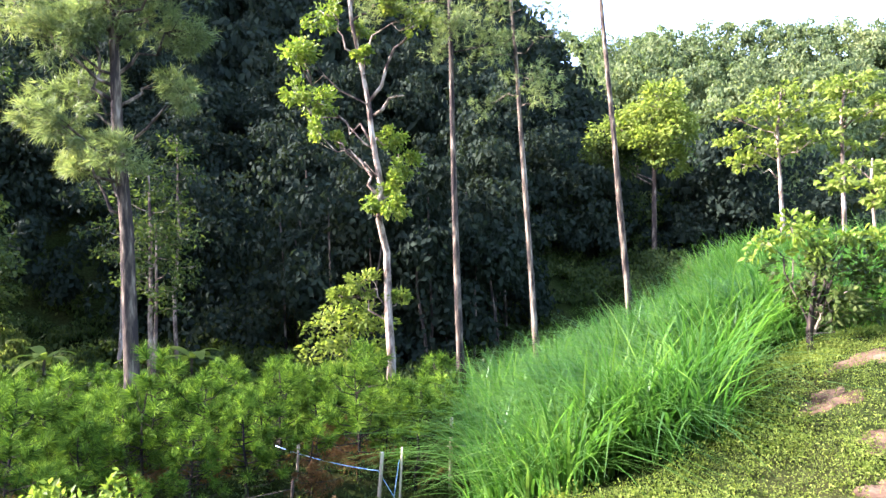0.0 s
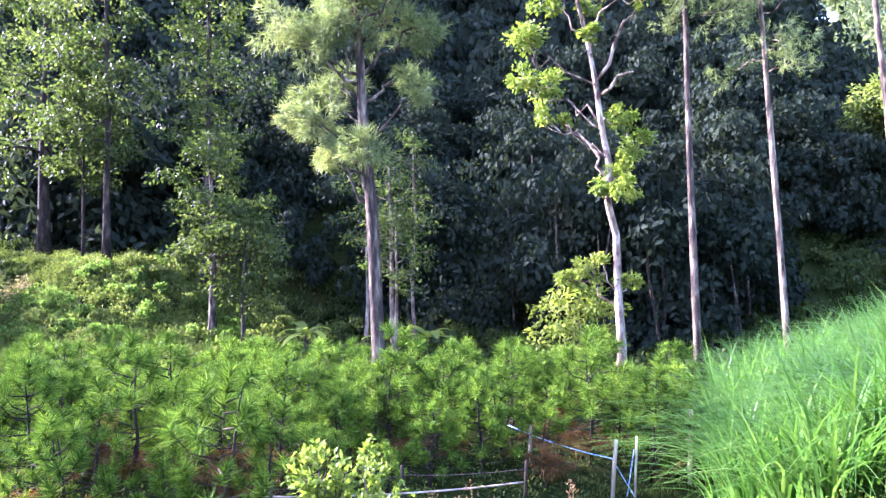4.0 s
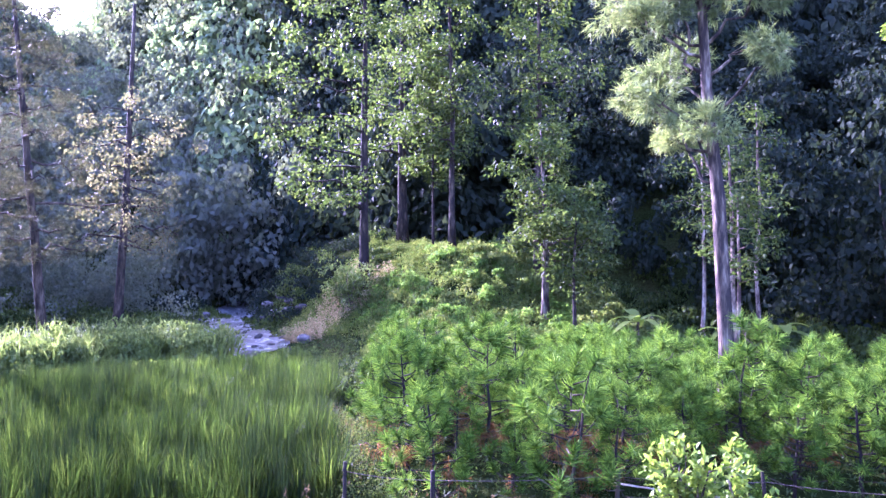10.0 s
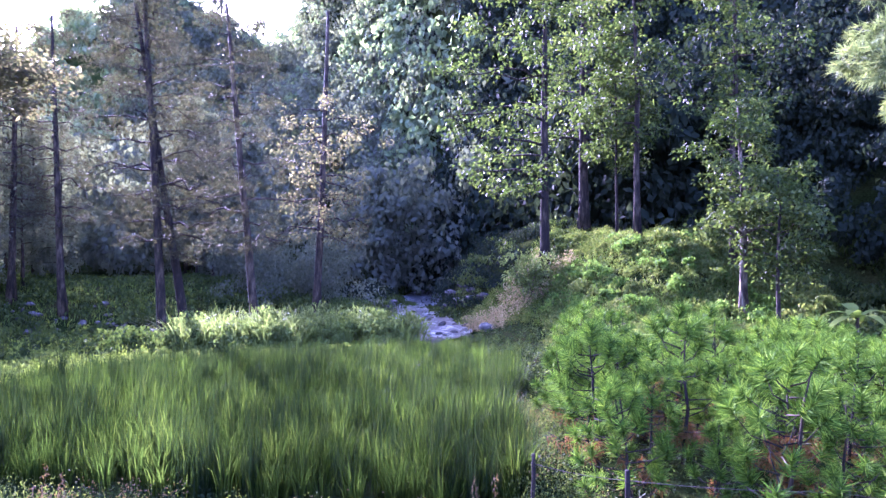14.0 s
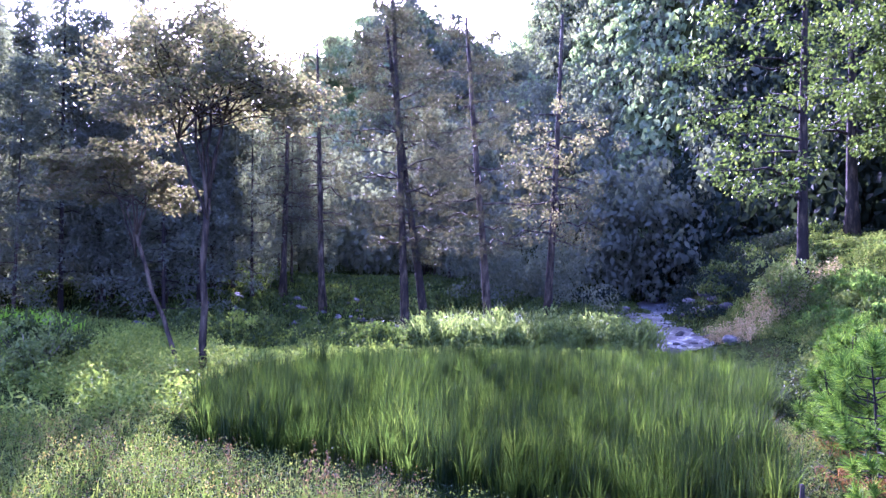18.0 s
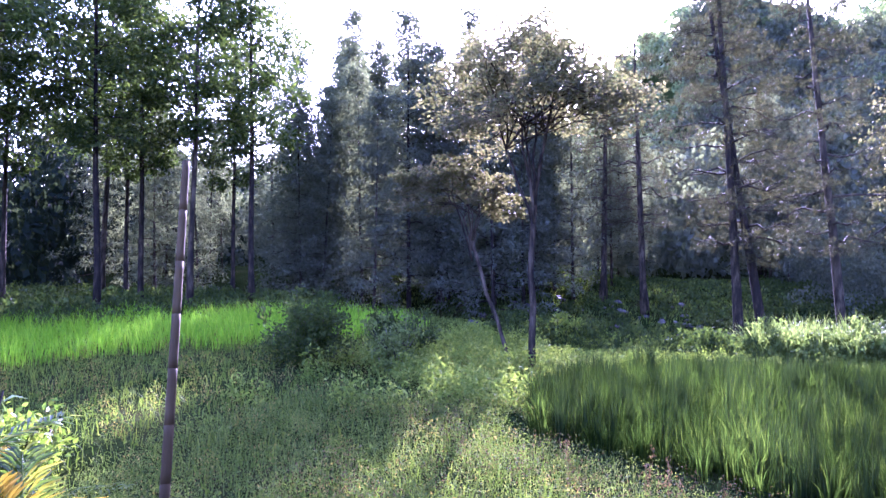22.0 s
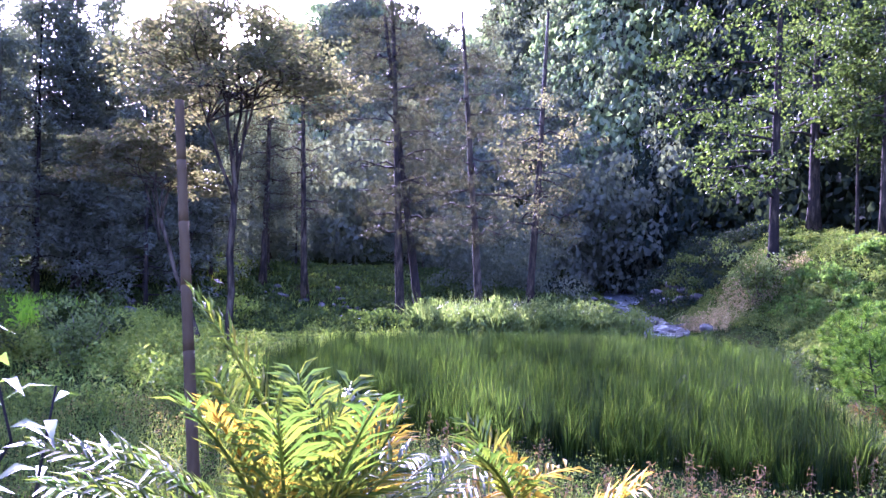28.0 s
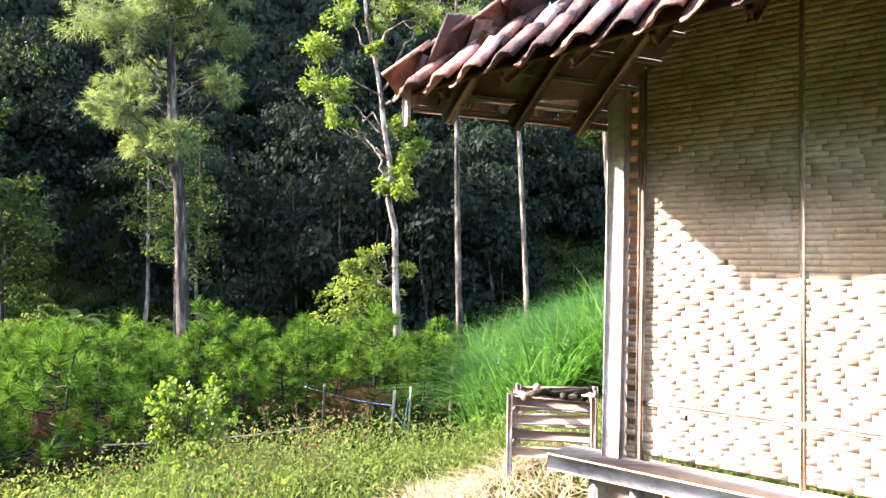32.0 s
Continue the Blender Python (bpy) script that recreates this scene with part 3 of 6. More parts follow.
# bowed tall fodder grass on the rise: clumps of blades
def clumps(spots, per, radius, tall, width, bend, steps=5):
    n = len(spots) * per
    c = np.repeat(spots, per, 0)
    a, r = rng.uniform(0, 2 * np.pi, n), radius * np.sqrt(rng.uniform(0, 1, n))
    at = c + np.stack([np.cos(a) * r, np.sin(a) * r, np.zeros(n)], 1)
    at[:, 2] = land(at[:, 0], at[:, 1]) - 0.03
    head = np.stack([np.cos(a), np.sin(a)], 1) + rng.normal(size=(n, 2)) * 0.6
    size = np.repeat(rng.uniform(0.7, 1.15, len(spots)), per)
    return blades(at, head, tall * size * rng.uniform(0.5, 1.1, n), width * rng.uniform(0.6, 1.3, n), bend * rng.uniform(0.15, 1.5, n), steps, 0.12)


def tall_keep(x, y):
    return inside(x, y, TALL_FIELD)


p = scatter(2300, -2, 16, 7, 30, tall_keep)
near = p[:, 1] < 15.5
tagged(new("tall_grass", mesh_of("tall_grass", *clumps(p[near], 44, 0.24, 1.95, 0.040, 1.05, 6), TALL)), "bright green bowed fodder grass in thick clumps on the rise", "grass", kind="stuff")
tagged(new("tall_grass", mesh_of("tall_grass", *clumps(p[~near], 24, 0.32, 1.85, 0.055, 0.8, 4), TALL)), "bright green tall grass over the top of the rise", "grass", kind="stuff")

# low weeds on the bank and about the yard
def weed_patch(spots, tall, leaf, per):
    """Weed stalks with leaves up them."""
    n = len(spots) * per
    base = np.repeat(spots, per, 0)
    h = np.repeat(tall * rng.uniform(0.4, 1.2, len(spots)), per)
    off = rng.normal(size=(n, 3)) * [0.07, 0.07, 0]
    at = base + off
    at[:, 2] += rng.uniform(0.05, 1.0, n) * h
    return flakes(at, any_way(n, 0.25), any_way(n, 1.2), leaf * rng.uniform(0.6, 1.3, n), leaf * 0.42)


tagged(new("low_growth", mesh_of("low_growth", *weed_patch(under[:4200], 0.55, 0.07, 9), BROAD)), "dark low growth between the young pines", "weeds", kind="stuff")
tagged(new("needle_litter", mesh_of("needle_litter", *weed_patch(under[4200:], 0.3, 0.06, 8), NEEDLE_DRY)), "brown dry needles and stalks under the young pines", "weeds", kind="stuff")


def bank(x, y):
    far = yard(x, y)
    return (far > 2.6) & (x < 1.2) & ~inside(x, y, PINE_FIELD) & ~inside(x, y, REED_FIELD) & ~inside(x, y, SHADE_EDGE) & ~inside(x, y, TALL_FIELD) & ((y < 5) | (x < -1.5)) & ~((x > -4.2) & (x < 0.6) & (y > 5.6) & (y < 10.5))


p = scatter(12500, -15, 1.2, -9, 9, bank)
tagged(new("weeds", mesh_of("weeds", *weed_patch(p, 0.5, 0.042, 22), WEED)), "low leafy weeds covering the sunny bank", "weeds", kind="stuff")
p = scatter(20000, -15, 1.5, -9, 10, lambda x, y: bank(x, y) & (wavy(x, y, 1.3, 9) > -0.3))
field_of_blades("weed_grass", WEED, p, 0.45, 0.012, 0.5, "thin yellowish grass stalks among the weeds", 3)
p = scatter(4600, -14, -1.2, -6, 8, lambda x, y: bank(x, y) & (wavy(x, y, 1.0, 2) > 0.1))
tagged(new("dry_weeds", mesh_of("dry_weeds", *weed_patch(p, 0.62, 0.04, 18), WEED_RED)), "reddish-brown seeding weed stalks on the bank", "weeds", kind="stuff")

# dark plants added along the marsh; their colour stands in for its shade
p = scatter(9000, -20, -6, -4, 10.5, lambda x, y: inside(x, y, SHADE_EDGE) | (inside(x, y, [(-7.0, 4.9), (-8.5, 4.7), (-9.3, 5.5), (-13.0, 7.4), (-16.6, 9.4), (-18.8, 12.6), (-9.4, 5.9)])))
tagged(new("shade_weeds", mesh_of("shade_weeds", *weed_patch(p, 0.2, 0.06, 12), SEDGE)), "low plants along the marsh, coloured dark for its shaded edge", "weeds", kind="stuff")
PATCHES = ((4.3, 7.6, 0.6), (3.4, 6.6, 0.45), (5.2, 8.8, 0.6), (2.4, 5.4, 0.45), (0.1, 2.2, 0.8), (3.7, 8.5, 0.35), (5.4, 7.2, 0.7), (-1.6, 6.4, 0.5), (4.5, 9.3, 0.4), (4.2, 6.5, 0.4))


def worn(x, y):
    """True on the bare patches, with a ragged edge."""
    k = np.zeros(np.shape(x), bool)
    for a, b, r in PATCHES:
        k |= ((x - a) / 1.25) ** 2 + ((y - b) / 0.8) ** 2 < (r * (0.85 + 0.3 * wavy(x, y, 0.25, 3))) ** 2
    return k


def seed_stalks(spots, tall):
    """Thin upright stalks with small drooping seed heads up their top half."""
    shapes = []
    for p in spots:
        h = tall * rng.uniform(0.6, 1.15)
        top = p + [rng.normal() * 0.08, rng.normal() * 0.08, h]
        stalk, line = limb(p, top, 0.006, 0.002, 0, 0.04, 4, 3)
        n = 46
        t = rng.uniform(0.4, 1.0, n)[:, None]
        at = p * (1 - t) + top * t + rng.normal(size=(n, 3)) * 0.02
        shapes += [stalk, flakes(at, any_way(n, -0.3), any_way(n), 0.055 * rng.uniform(0.6, 1.3, n), 0.016)]
    return stack(shapes)


p = np.concatenate([scatter(16, -3.6, -1.6, 5.2, 7.0), scatter(46, -11.2, -5, -2.6, 4.6, lambda x, y: bank(x, y) & (yard(x, y) > 6.5))])
tagged(new("seed_stalks", mesh_of("seed_stalks", *seed_stalks(p, 0.85), WEED_RED)), "tall reddish-brown seed stalks rising from the bank", "weeds", kind="stuff")
# short turf
p = scatter(60000, -6, 7, -3, 12.5, lambda x, y: ~inside(x, y, TALL_FIELD) & ~inside(x, y, PINE_FIELD) & (np.hypot(x + 0.2, y - 2) > 1.0) & (~worn(x, y) | (rng.uniform(size=x.shape) < 0.3)) & (wavy(x, y, 0.8, 8) > -0.45) & (x > -4.5 + 0.2 * y))
field_of_blades("turf", WEED, p, 0.13, 0.007, 0.6, "short green turf and creeping herbs of the terrace", 2)
p = scatter(26000, 0.3, 7, 3, 12, lambda x, y: (~worn(x, y) | (rng.uniform(size=x.shape) < 0.25)) & ~inside(x, y, TALL_FIELD) & (wavy(x, y, 0.9, 5) > -0.15))
tagged(new("ground_herbs", mesh_of("ground_herbs", *weed_patch(p, 0.08, 0.03, 5), FERN)), "small round-leaved herbs over the terrace earth", "weeds", kind="stuff")

def earth_patch(x, y, r, label):
    """A worn patch of bare earth with a ragged edge, laid a finger over the turf's soil."""
    t = np.linspace(0, 2 * np.pi, 40, endpoint=False)
    k = 1 + 0.28 * np.sin(3 * t + x) + 0.16 * np.sin(7 * t + y) + 0.08 * np.sin(15 * t)
    v, f = [], []
    for j, q in enumerate((0.0, 0.33, 0.66, 1.0)):
        px, py = x + np.cos(t) * r * q * k * 1.25, y + np.sin(t) * r * q * k * 0.8
        v.append(np.stack([px, py, land(px, py) + (0.012 if q < 1 else -0.02)], 1))
    for j in range(3):
        for i in range(40):
            q = (i + 1) % 40
            f.append((j * 40 + i, j * 40 + q, j * 40 + 40 + q, j * 40 + 40 + i))
    tagged(new("earth_patch", mesh_of("earth_patch", np.concatenate(v), np.array(f), EARTH, smooth=True)), label, "bare ground", kind="structure")


for x, y, r in PATCHES:
    earth_patch(x, y, r, "worn patch of bare reddish-brown earth")
p = scatter(5200, 0.3, 7.5, 3.5, 11, lambda x, y: (~worn(x, y) | (rng.uniform(size=x.shape) < 0.25)) & ~inside(x, y, TALL_FIELD) & (wavy(x, y, 0.7, 1.5) > 0.0))
tagged(new("terrace_herbs", mesh_of("terrace_herbs", *weed_patch(p, 0.22, 0.045, 18), FERN)), "bright green creeping herbs in patches on the terrace", "weeds", kind="stuff")

# meadow beyond the bank
p = scatter(2600, -24, -3.5, -20, -2, lambda x, y: (wavy(x, y, 0.8, 5) > 0.12) & ~inside(x, y, REED_FIELD) & ~inside(x, y, SHADE_EDGE) & (yard(x, y) > 4.5))
tagged(new("dry_herbs", mesh_of("dry_herbs", *weed_patch(p, 0.5, 0.05, 18), DRY_HERB)), "rust-tinged drying herbs in patches over the meadow", "weeds", kind="stuff")
p = scatter(9000, -34, -2, -28, -2, lambda x, y: ~inside(x, y, REED_FIELD) & ~inside(x, y, SHADE_EDGE) & (yard(x, y) > 4.5))
tagged(new("meadow_herbs", mesh_of("meadow_herbs", *weed_patch(p, 0.3, 0.052, 18), MEADOW)), "sunlit low herbs of the rough meadow", "weeds", kind="stuff")
p = scatter(26000, -34, -2, -28, -2, lambda x, y: ~inside(x, y, REED_FIELD) & ~inside(x, y, SHADE_EDGE) & (yard(x, y) > 4.5))
p = p[~inside(p[:, 0], p[:, 1], REED_FIELD)]
field_of_blades("meadow_grass", MEADOW, p, 0.38, 0.026, 0.5, "sunlit rough meadow grass beside the marsh", 2)
p = scatter(15000, -30, -13, -28, -12, lambda x, y: (np.hypot(x, y) > 24) & (np.hypot(x, y) < 34))
field_of_blades("rice_grass", RICE, p, 1.0, 0.030, 0.4, "strip of bright green tall grass before the wood", 3)
p = scatter(16000, -33, -13, -10, 1, lambda x, y: (y < -1.2 - 0.12 * (x + 14)) & (wavy(x, y, 2.2, 7) > -0.1) & ~inside(x, y, REED_FIELD) & ~inside(x, y, SHADE_EDGE) & (np.hypot(x, y) > 15.5))
tagged(new("ferns", mesh_of("ferns", *weed_patch(p, 0.75, 0.13, 7), FERN)), "sunlit yellow-green ferns along the marsh edge", "ferns", kind="stuff")


# ---- trees ----
def tree(name, at, height, trunk_r, mat_bark, mat_leaf, label, category="tree", lean=(0, 0), crown_from=0.4, reach=2.5, limbs=16, per=60, twigs=5,
         leaf=0.16, leaf_w=0.5, clump=0.45, rise=0.35, droop=0.2, wave=0.05, group="", top=1.0, seg=9, needles=0, shape=None, tip_r=0.25, sides=9, bare=0, bias=(0, 0), fine=True):
    """A trunk with limbs and twigs, and clumps of leaves or needle tufts at the twig ends."""
    x, y = at[:2]
    ob = thing(name, (x, y, float(land(x, y)) if len(at) < 3 else at[2]), label, category, group)
    s = np.linspace(0, 1, seg)
    spine = np.stack([lean[0] * s, lean[1] * s, -0.15 + (height + 0.15) * s], 1)
    spine[1:, :2] += np.cumsum(rng.normal(size=(seg - 1, 2)), 0) * wave * height / seg
    rad = trunk_r * (1 - (1 - tip_r) * s ** 0.9)
    rad[0] *= 1.35
    wood = [quads_to_tris(tube(spine, rad, sides, 0.05))]
    at_leaf, way_leaf = [], []

    def on(h):
        return np.array([np.interp(h, s, spine[:, k]) for k in range(3)])

    for k in range(limbs):
        h = crown_from + (top - crown_from) * ((k + rng.uniform(0, 1)) / limbs)
        f = (h - crown_from) / max(1e-6, 1 - crown_from)
        out = reach * (shape(f) if shape else 0.45 + 0.55 * math.sin(math.pi * min(1, 0.15 + f * 0.9))) * rng.uniform(0.6, 1.15)
        a = k * 2.4 + rng.uniform(-0.5, 0.5)
        p0 = on(h)
        p1 = p0 + np.array([math.cos(a) * out + bias[0] * out, math.sin(a) * out + bias[1] * out, out * rise * rng.uniform(0.4, 1.4)])
        r0 = trunk_r * (1 - 0.75 * h) * 0.42
        br, line = limb(p0, p1, r0, r0 * 0.25, 0.05, 0.12, 5, 5 if fine else 3)
        wood.append(br)
        if k < bare:
            continue
        for j in range(twigs):
            q0 = line[min(4, 2 + j % 3)] * 0.7 + line[min(4, 1 + j % 4)] * 0.3
            q1 = q0 + (any_way(1, 0.3)[0] * [1, 1, 0.6] + unit(p1 - p0) * 0.5) * out * rng.uniform(0.2, 0.5)
            if fine:
                wood.append(limb(q0, q1, r0 * 0.3, r0 * 0.1, 0, 0.1, 3, 3)[0])
            n = int(per * rng.uniform(0.6, 1.4))
            c = q1 + any_way(n) * (clump * rng.uniform(0.1, 1, (n, 1)) ** 0.6) * [1, 1, 0.62]
            at_leaf.append(c)
            way_leaf.append(unit(c - q1 + rng.normal(size=(n, 3)) * clump * 0.5) - [0, 0, droop])
    piece("trunk", stack(wood), mat_bark, ob, smooth=True)
    if at_leaf:
        c, d = np.concatenate(at_leaf), unit(np.concatenate(way_leaf))
        if needles:
            shp = needle_tufts(c, d, needles, leaf, 0.6, leaf_w)
        else:
            n = len(c)
            shp = flakes(c, d, any_way(n, 0.8), leaf * rng.uniform(0.6, 1.25, n), leaf * leaf_w)
        piece("crown", shp, mat_leaf, ob)
    return ob


def clump_tree(name, at, z0, spine, radius, bark, clumps, leaf_mat, label, category="tree", leaf=0.18, leaf_w=0.55, per=260, needles=0, flat=0.75, depth=1.0, forks=(), dull=None, group="", droop=0.2):
    """A tree whose crown is a few separate clumps (across, up, radius): a limb runs to each from the trunk, twigs fan out inside."""
    x, y = at
    ob = thing(name, (x, y, z0), label, category, group)
    line = np.array([(0.0, 0.0, float(land(x, y)) - z0 - 0.15)] + [tuple(p) for p in spine])
    t = np.linspace(0, 1, len(line))
    rad = radius * (1 - 0.62 * t)
    rad[0] *= 1.3
    piece("trunk", quads_to_tris(tube(line, rad, 10, 0.06)), bark, ob, smooth=True)
    groups = {0: ([], []), 1: ([], [])}
    for a, b in forks:
        piece("limb", limb(a, b, radius * 0.42, radius * 0.2, 0.03, 0.1, 6, 6)[0], bark, ob, smooth=True)
    for k, (cx, cz, r) in enumerate(clumps):
        c = np.array([cx, rng.uniform(-0.7, 0.7) * depth, cz])
        from_z = max(line[1, 2], cz - 0.4 - 0.5 * abs(cx))
        p0 = np.array([np.interp(from_z, line[:, 2], line[:, j]) for j in range(3)])
        br, pts = limb(p0, c, radius * 0.26, radius * 0.09, 0.04, 0.16, 6, 5)
        limbs = [br]
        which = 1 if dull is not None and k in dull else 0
        m = max(5, int(9 * r / 0.6))
        for j in range(m):
            q = c + any_way(1, 0.15)[0] * r * rng.uniform(0.35, 1.0) * [1, 1, flat]
            limbs.append(limb(pts[3 + j % 3], q, radius * 0.07, radius * 0.03, 0, 0.12, 3, 3)[0])
            n = int(per / m * (r / 0.5) ** 1.3 * rng.uniform(0.6, 1.4))
            at_ = q + any_way(n) * rng.uniform(0.05, 1, (n, 1)) ** 0.6 * r * 0.48 * [1, 1, flat]
            groups[which][0].append(at_)
            groups[which][1].append(unit(at_ - c + rng.normal(size=(n, 3)) * r * 0.4) - [0, 0, droop])
        piece("limb", stack(limbs), bark, ob)
    for which, (c, d) in groups.items():
        if not c:
            continue
        c, d = np.concatenate(c), unit(np.concatenate(d))
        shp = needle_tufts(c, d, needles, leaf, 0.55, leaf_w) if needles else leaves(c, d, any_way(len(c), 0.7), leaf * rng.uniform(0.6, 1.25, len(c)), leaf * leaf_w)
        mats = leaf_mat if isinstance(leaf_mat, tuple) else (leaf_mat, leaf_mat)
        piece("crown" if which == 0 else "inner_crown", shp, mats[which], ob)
    return ob


PINE = dict(mat_bark=BARK, mat_leaf=NEEDLE_OLD, category="pine tree", needles=9, leaf=0.24, leaf_w=0.010, clump=0.42, rise=0.1, tip_r=0.35, wave=0.012)
clump_tree("pine_tree", (-6.74, 11.74), -1.9, [(0.02, -0.02, 2.0), (-0.08, -0.08, 4.7), (-0.24, -0.17, 6.6), (-0.29, -0.2, 7.8), (-0.33, -0.23, 8.9), (-0.4, -0.24, 10.6)], 0.145, BARK,
           [(-1.33, 8.0, 0.62), (-1.05, 7.45, 0.6), (-1.5, 7.3, 0.5), (-0.77, 8.25, 0.62), (-1.3, 6.3, 0.5), (-0.89, 6.45, 0.5), (-0.96, 5.8, 0.46), (0.15, 5.9, 0.46), (-0.32, 8.7, 0.66),
            (0.21, 8.5, 0.6), (0.75, 8.2, 0.54), (0.43, 7.5, 0.36), (1.1, 7.0, 0.3), (-1.6, 6.7, 0.4), (-0.9, 9.6, 0.8), (0.2, 9.7, 0.8), (-0.4, 10.4, 0.8), (-1.9, 8.6, 0.6), (0.9, 9.1, 0.6)], (NEEDLE_OLD, NEEDLE_DRY),
           "tall pine with grey bark and hanging needle clumps above young pines", "pine tree", 0.25, 0.008, 200, 8, 0.8, 0.9)
tree("slender_pine", (-1.34, 19.2), 17, 0.115, label="slender straight pine with rough mottled bark", lean=(-0.35, 0), crown_from=0.6, reach=2.0, limbs=22, per=22, twigs=5, **PINE)
tree("slender_pine", (0.87, 19.65), 15.5, 0.10, label="slender pine leaning a little above the tall grass", lean=(-1.05, 0.1), crown_from=0.52, reach=1.7, limbs=22, per=14, twigs=5, **PINE)
tree("slender_pine", (4.22, 24.2), 19, 0.125, label="slender pale pine standing in the tall grass", lean=(-1.3, 0), crown_from=0.72, reach=2.0, limbs=16, per=18, twigs=5, **PINE)
clump_tree("lime_tree", (-3.58, 20.5), -1.9, [(0.02, 0, 1.4), (-0.06, 0, 2.7), (-0.1, 0, 4.6), (-0.33, -0.06, 5.6), (-0.26, -0.05, 6.6), (-0.5, -0.1, 8.0), (-0.63, -0.12, 9.2), (-0.83, -0.16, 10.3), (-1.13, -0.23, 11.7), (-1.25, -0.26, 13.4)], 0.135, BARK_PALE,
           [(-2.72, 10.55, 0.74), (-3.1, 9.7, 0.55), (-2.4, 9.4, 0.62), (-2.28, 8.4, 0.42), (-1.83, 8.15, 0.34), (-0.96, 11.7, 0.42), (-0.75, 10.6, 0.3), (0.0, 12.1, 0.6), (0.97, 11.6, 0.6),
            (0.0, 8.2, 0.52), (0.54, 7.35, 0.62), (0.17, 6.65, 0.5), (-0.59, 6.1, 0.42), (0.08, 5.95, 0.5), (-0.9, 3.7, 0.5), (0.15, 3.2, 0.45), (-2.0, 12.0, 0.6), (-1.2, 13.2, 0.7), (-1.6, 3.3, 0.4)], (LIME, FERN),
           "pale-barked forked tree with sunlit yellow-green leaf clumps", leaf=0.15, leaf_w=0.6, per=420, depth=1.0,
           forks=(((-0.63, -0.12, 9.2), (0.6, 0.2, 11.4)), ((-0.3, 0, 6.3), (-1.6, 0.3, 8.3)), ((-0.5, -0.1, 8.8), (0.5, -0.4, 9.3))), dull=(7, 8, 14, 15, 18))
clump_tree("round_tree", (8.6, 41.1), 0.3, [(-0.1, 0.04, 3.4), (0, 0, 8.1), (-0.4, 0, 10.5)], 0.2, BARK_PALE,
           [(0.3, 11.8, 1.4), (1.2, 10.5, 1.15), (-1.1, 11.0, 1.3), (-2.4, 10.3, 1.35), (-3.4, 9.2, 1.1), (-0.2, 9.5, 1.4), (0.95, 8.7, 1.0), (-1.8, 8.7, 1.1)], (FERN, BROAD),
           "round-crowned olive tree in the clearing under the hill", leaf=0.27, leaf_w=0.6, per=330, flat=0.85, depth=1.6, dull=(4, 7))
LAYERED = dict(label="young tree with layered bright green leaves on level branches", leaf=0.26, leaf_w=0.6, per=75, flat=0.3, depth=1.6, group="layered trees beyond the grass")
clump_tree("layered_tree", (11.5, 29.9), 1.5, [(-0.05, 0, 3.0), (-0.13, 0, 6.6), (0.1, 0, 8.4)], 0.11, BARK_PALE,
           [(-0.83, 7.3, 0.95), (0.22, 8.3, 1.1), (0.88, 7.5, 0.95), (-1.7, 6.5, 0.8), (-1.3, 5.45, 0.95), (-0.15, 5.9, 1.2), (1.0, 6.1, 0.95), (-2.0, 7.45, 0.6), (0.2, 6.8, 1.0)], FERN, **LAYERED)
clump_tree("layered_tree", (14.0, 29.5), 1.5, [(-0.27, 0, 2.3), (-0.22, 0, 7.2), (0, 0, 8.4)], 0.11, BARK_PALE,
           [(-0.2, 8.4, 1.1), (0.65, 8.45, 1.0), (-0.4, 7.1, 0.85), (0.7, 7.1, 0.85), (0.2, 5.8, 0.7), (1.4, 7.6, 0.9), (1.8, 6.4, 0.8)], FERN, **LAYERED)
clump_tree("layered_tree", (12.4, 24.5), 1.0, [(0, 0, 2.2), (-0.06, 0, 4.2), (0, 0, 4.9)], 0.08, BARK_PALE,
           [(-0.34, 4.7, 0.8), (-0.9, 4.1, 0.68), (0.13, 4.0, 0.68), (-0.08, 3.4, 0.5), (0.9, 4.5, 0.7)], FERN, **LAYERED)
H_LABEL = "tall leafy broadleaf tree on the sunlit mound by the stream"
for x, y, h, r, rc, cf, bx, by in ((-33.6, 21.2, 19, 0.30, 3.4, 0.24, -0.45, -0.75), (-31.4, 26.0, 17, 0.20, 2.6, 0.33, -0.3, -0.4), (-37.7, 26.9, 16, 0.38, 3.0, 0.3, 0, 0),
                                   (-33.4, 26.2, 12, 0.10, 1.8, 0.35, 0, 0), (-26.3, 27.8, 17, 0.2, 2.6, 0.42, 0, 0)):
    tree("broadleaf_tree", (x, y), h, r, BARK_DARK, BROAD, H_LABEL, crown_from=cf, reach=rc, limbs=24, per=30, twigs=6, leaf=0.26, leaf_w=0.6, clump=0.7, rise=0.05, droop=0.5,
         group="trees on the mound", tip_r=0.3, wave=0.02, bias=(bx, by))
for x, y, h, r in ((-22.2, 24.0, 9, 0.20), (-20.3, 23.8, 6.5, 0.10)):
    tree("understorey_tree", (x, y), h, r, BARK, BROAD, "slim understorey tree with dark leaves at the wood's edge", crown_from=0.28, reach=2.1, limbs=18, per=44, twigs=5, leaf=0.24,
         clump=0.6, rise=0.25, droop=0.4, group="trees at the wood's edge")
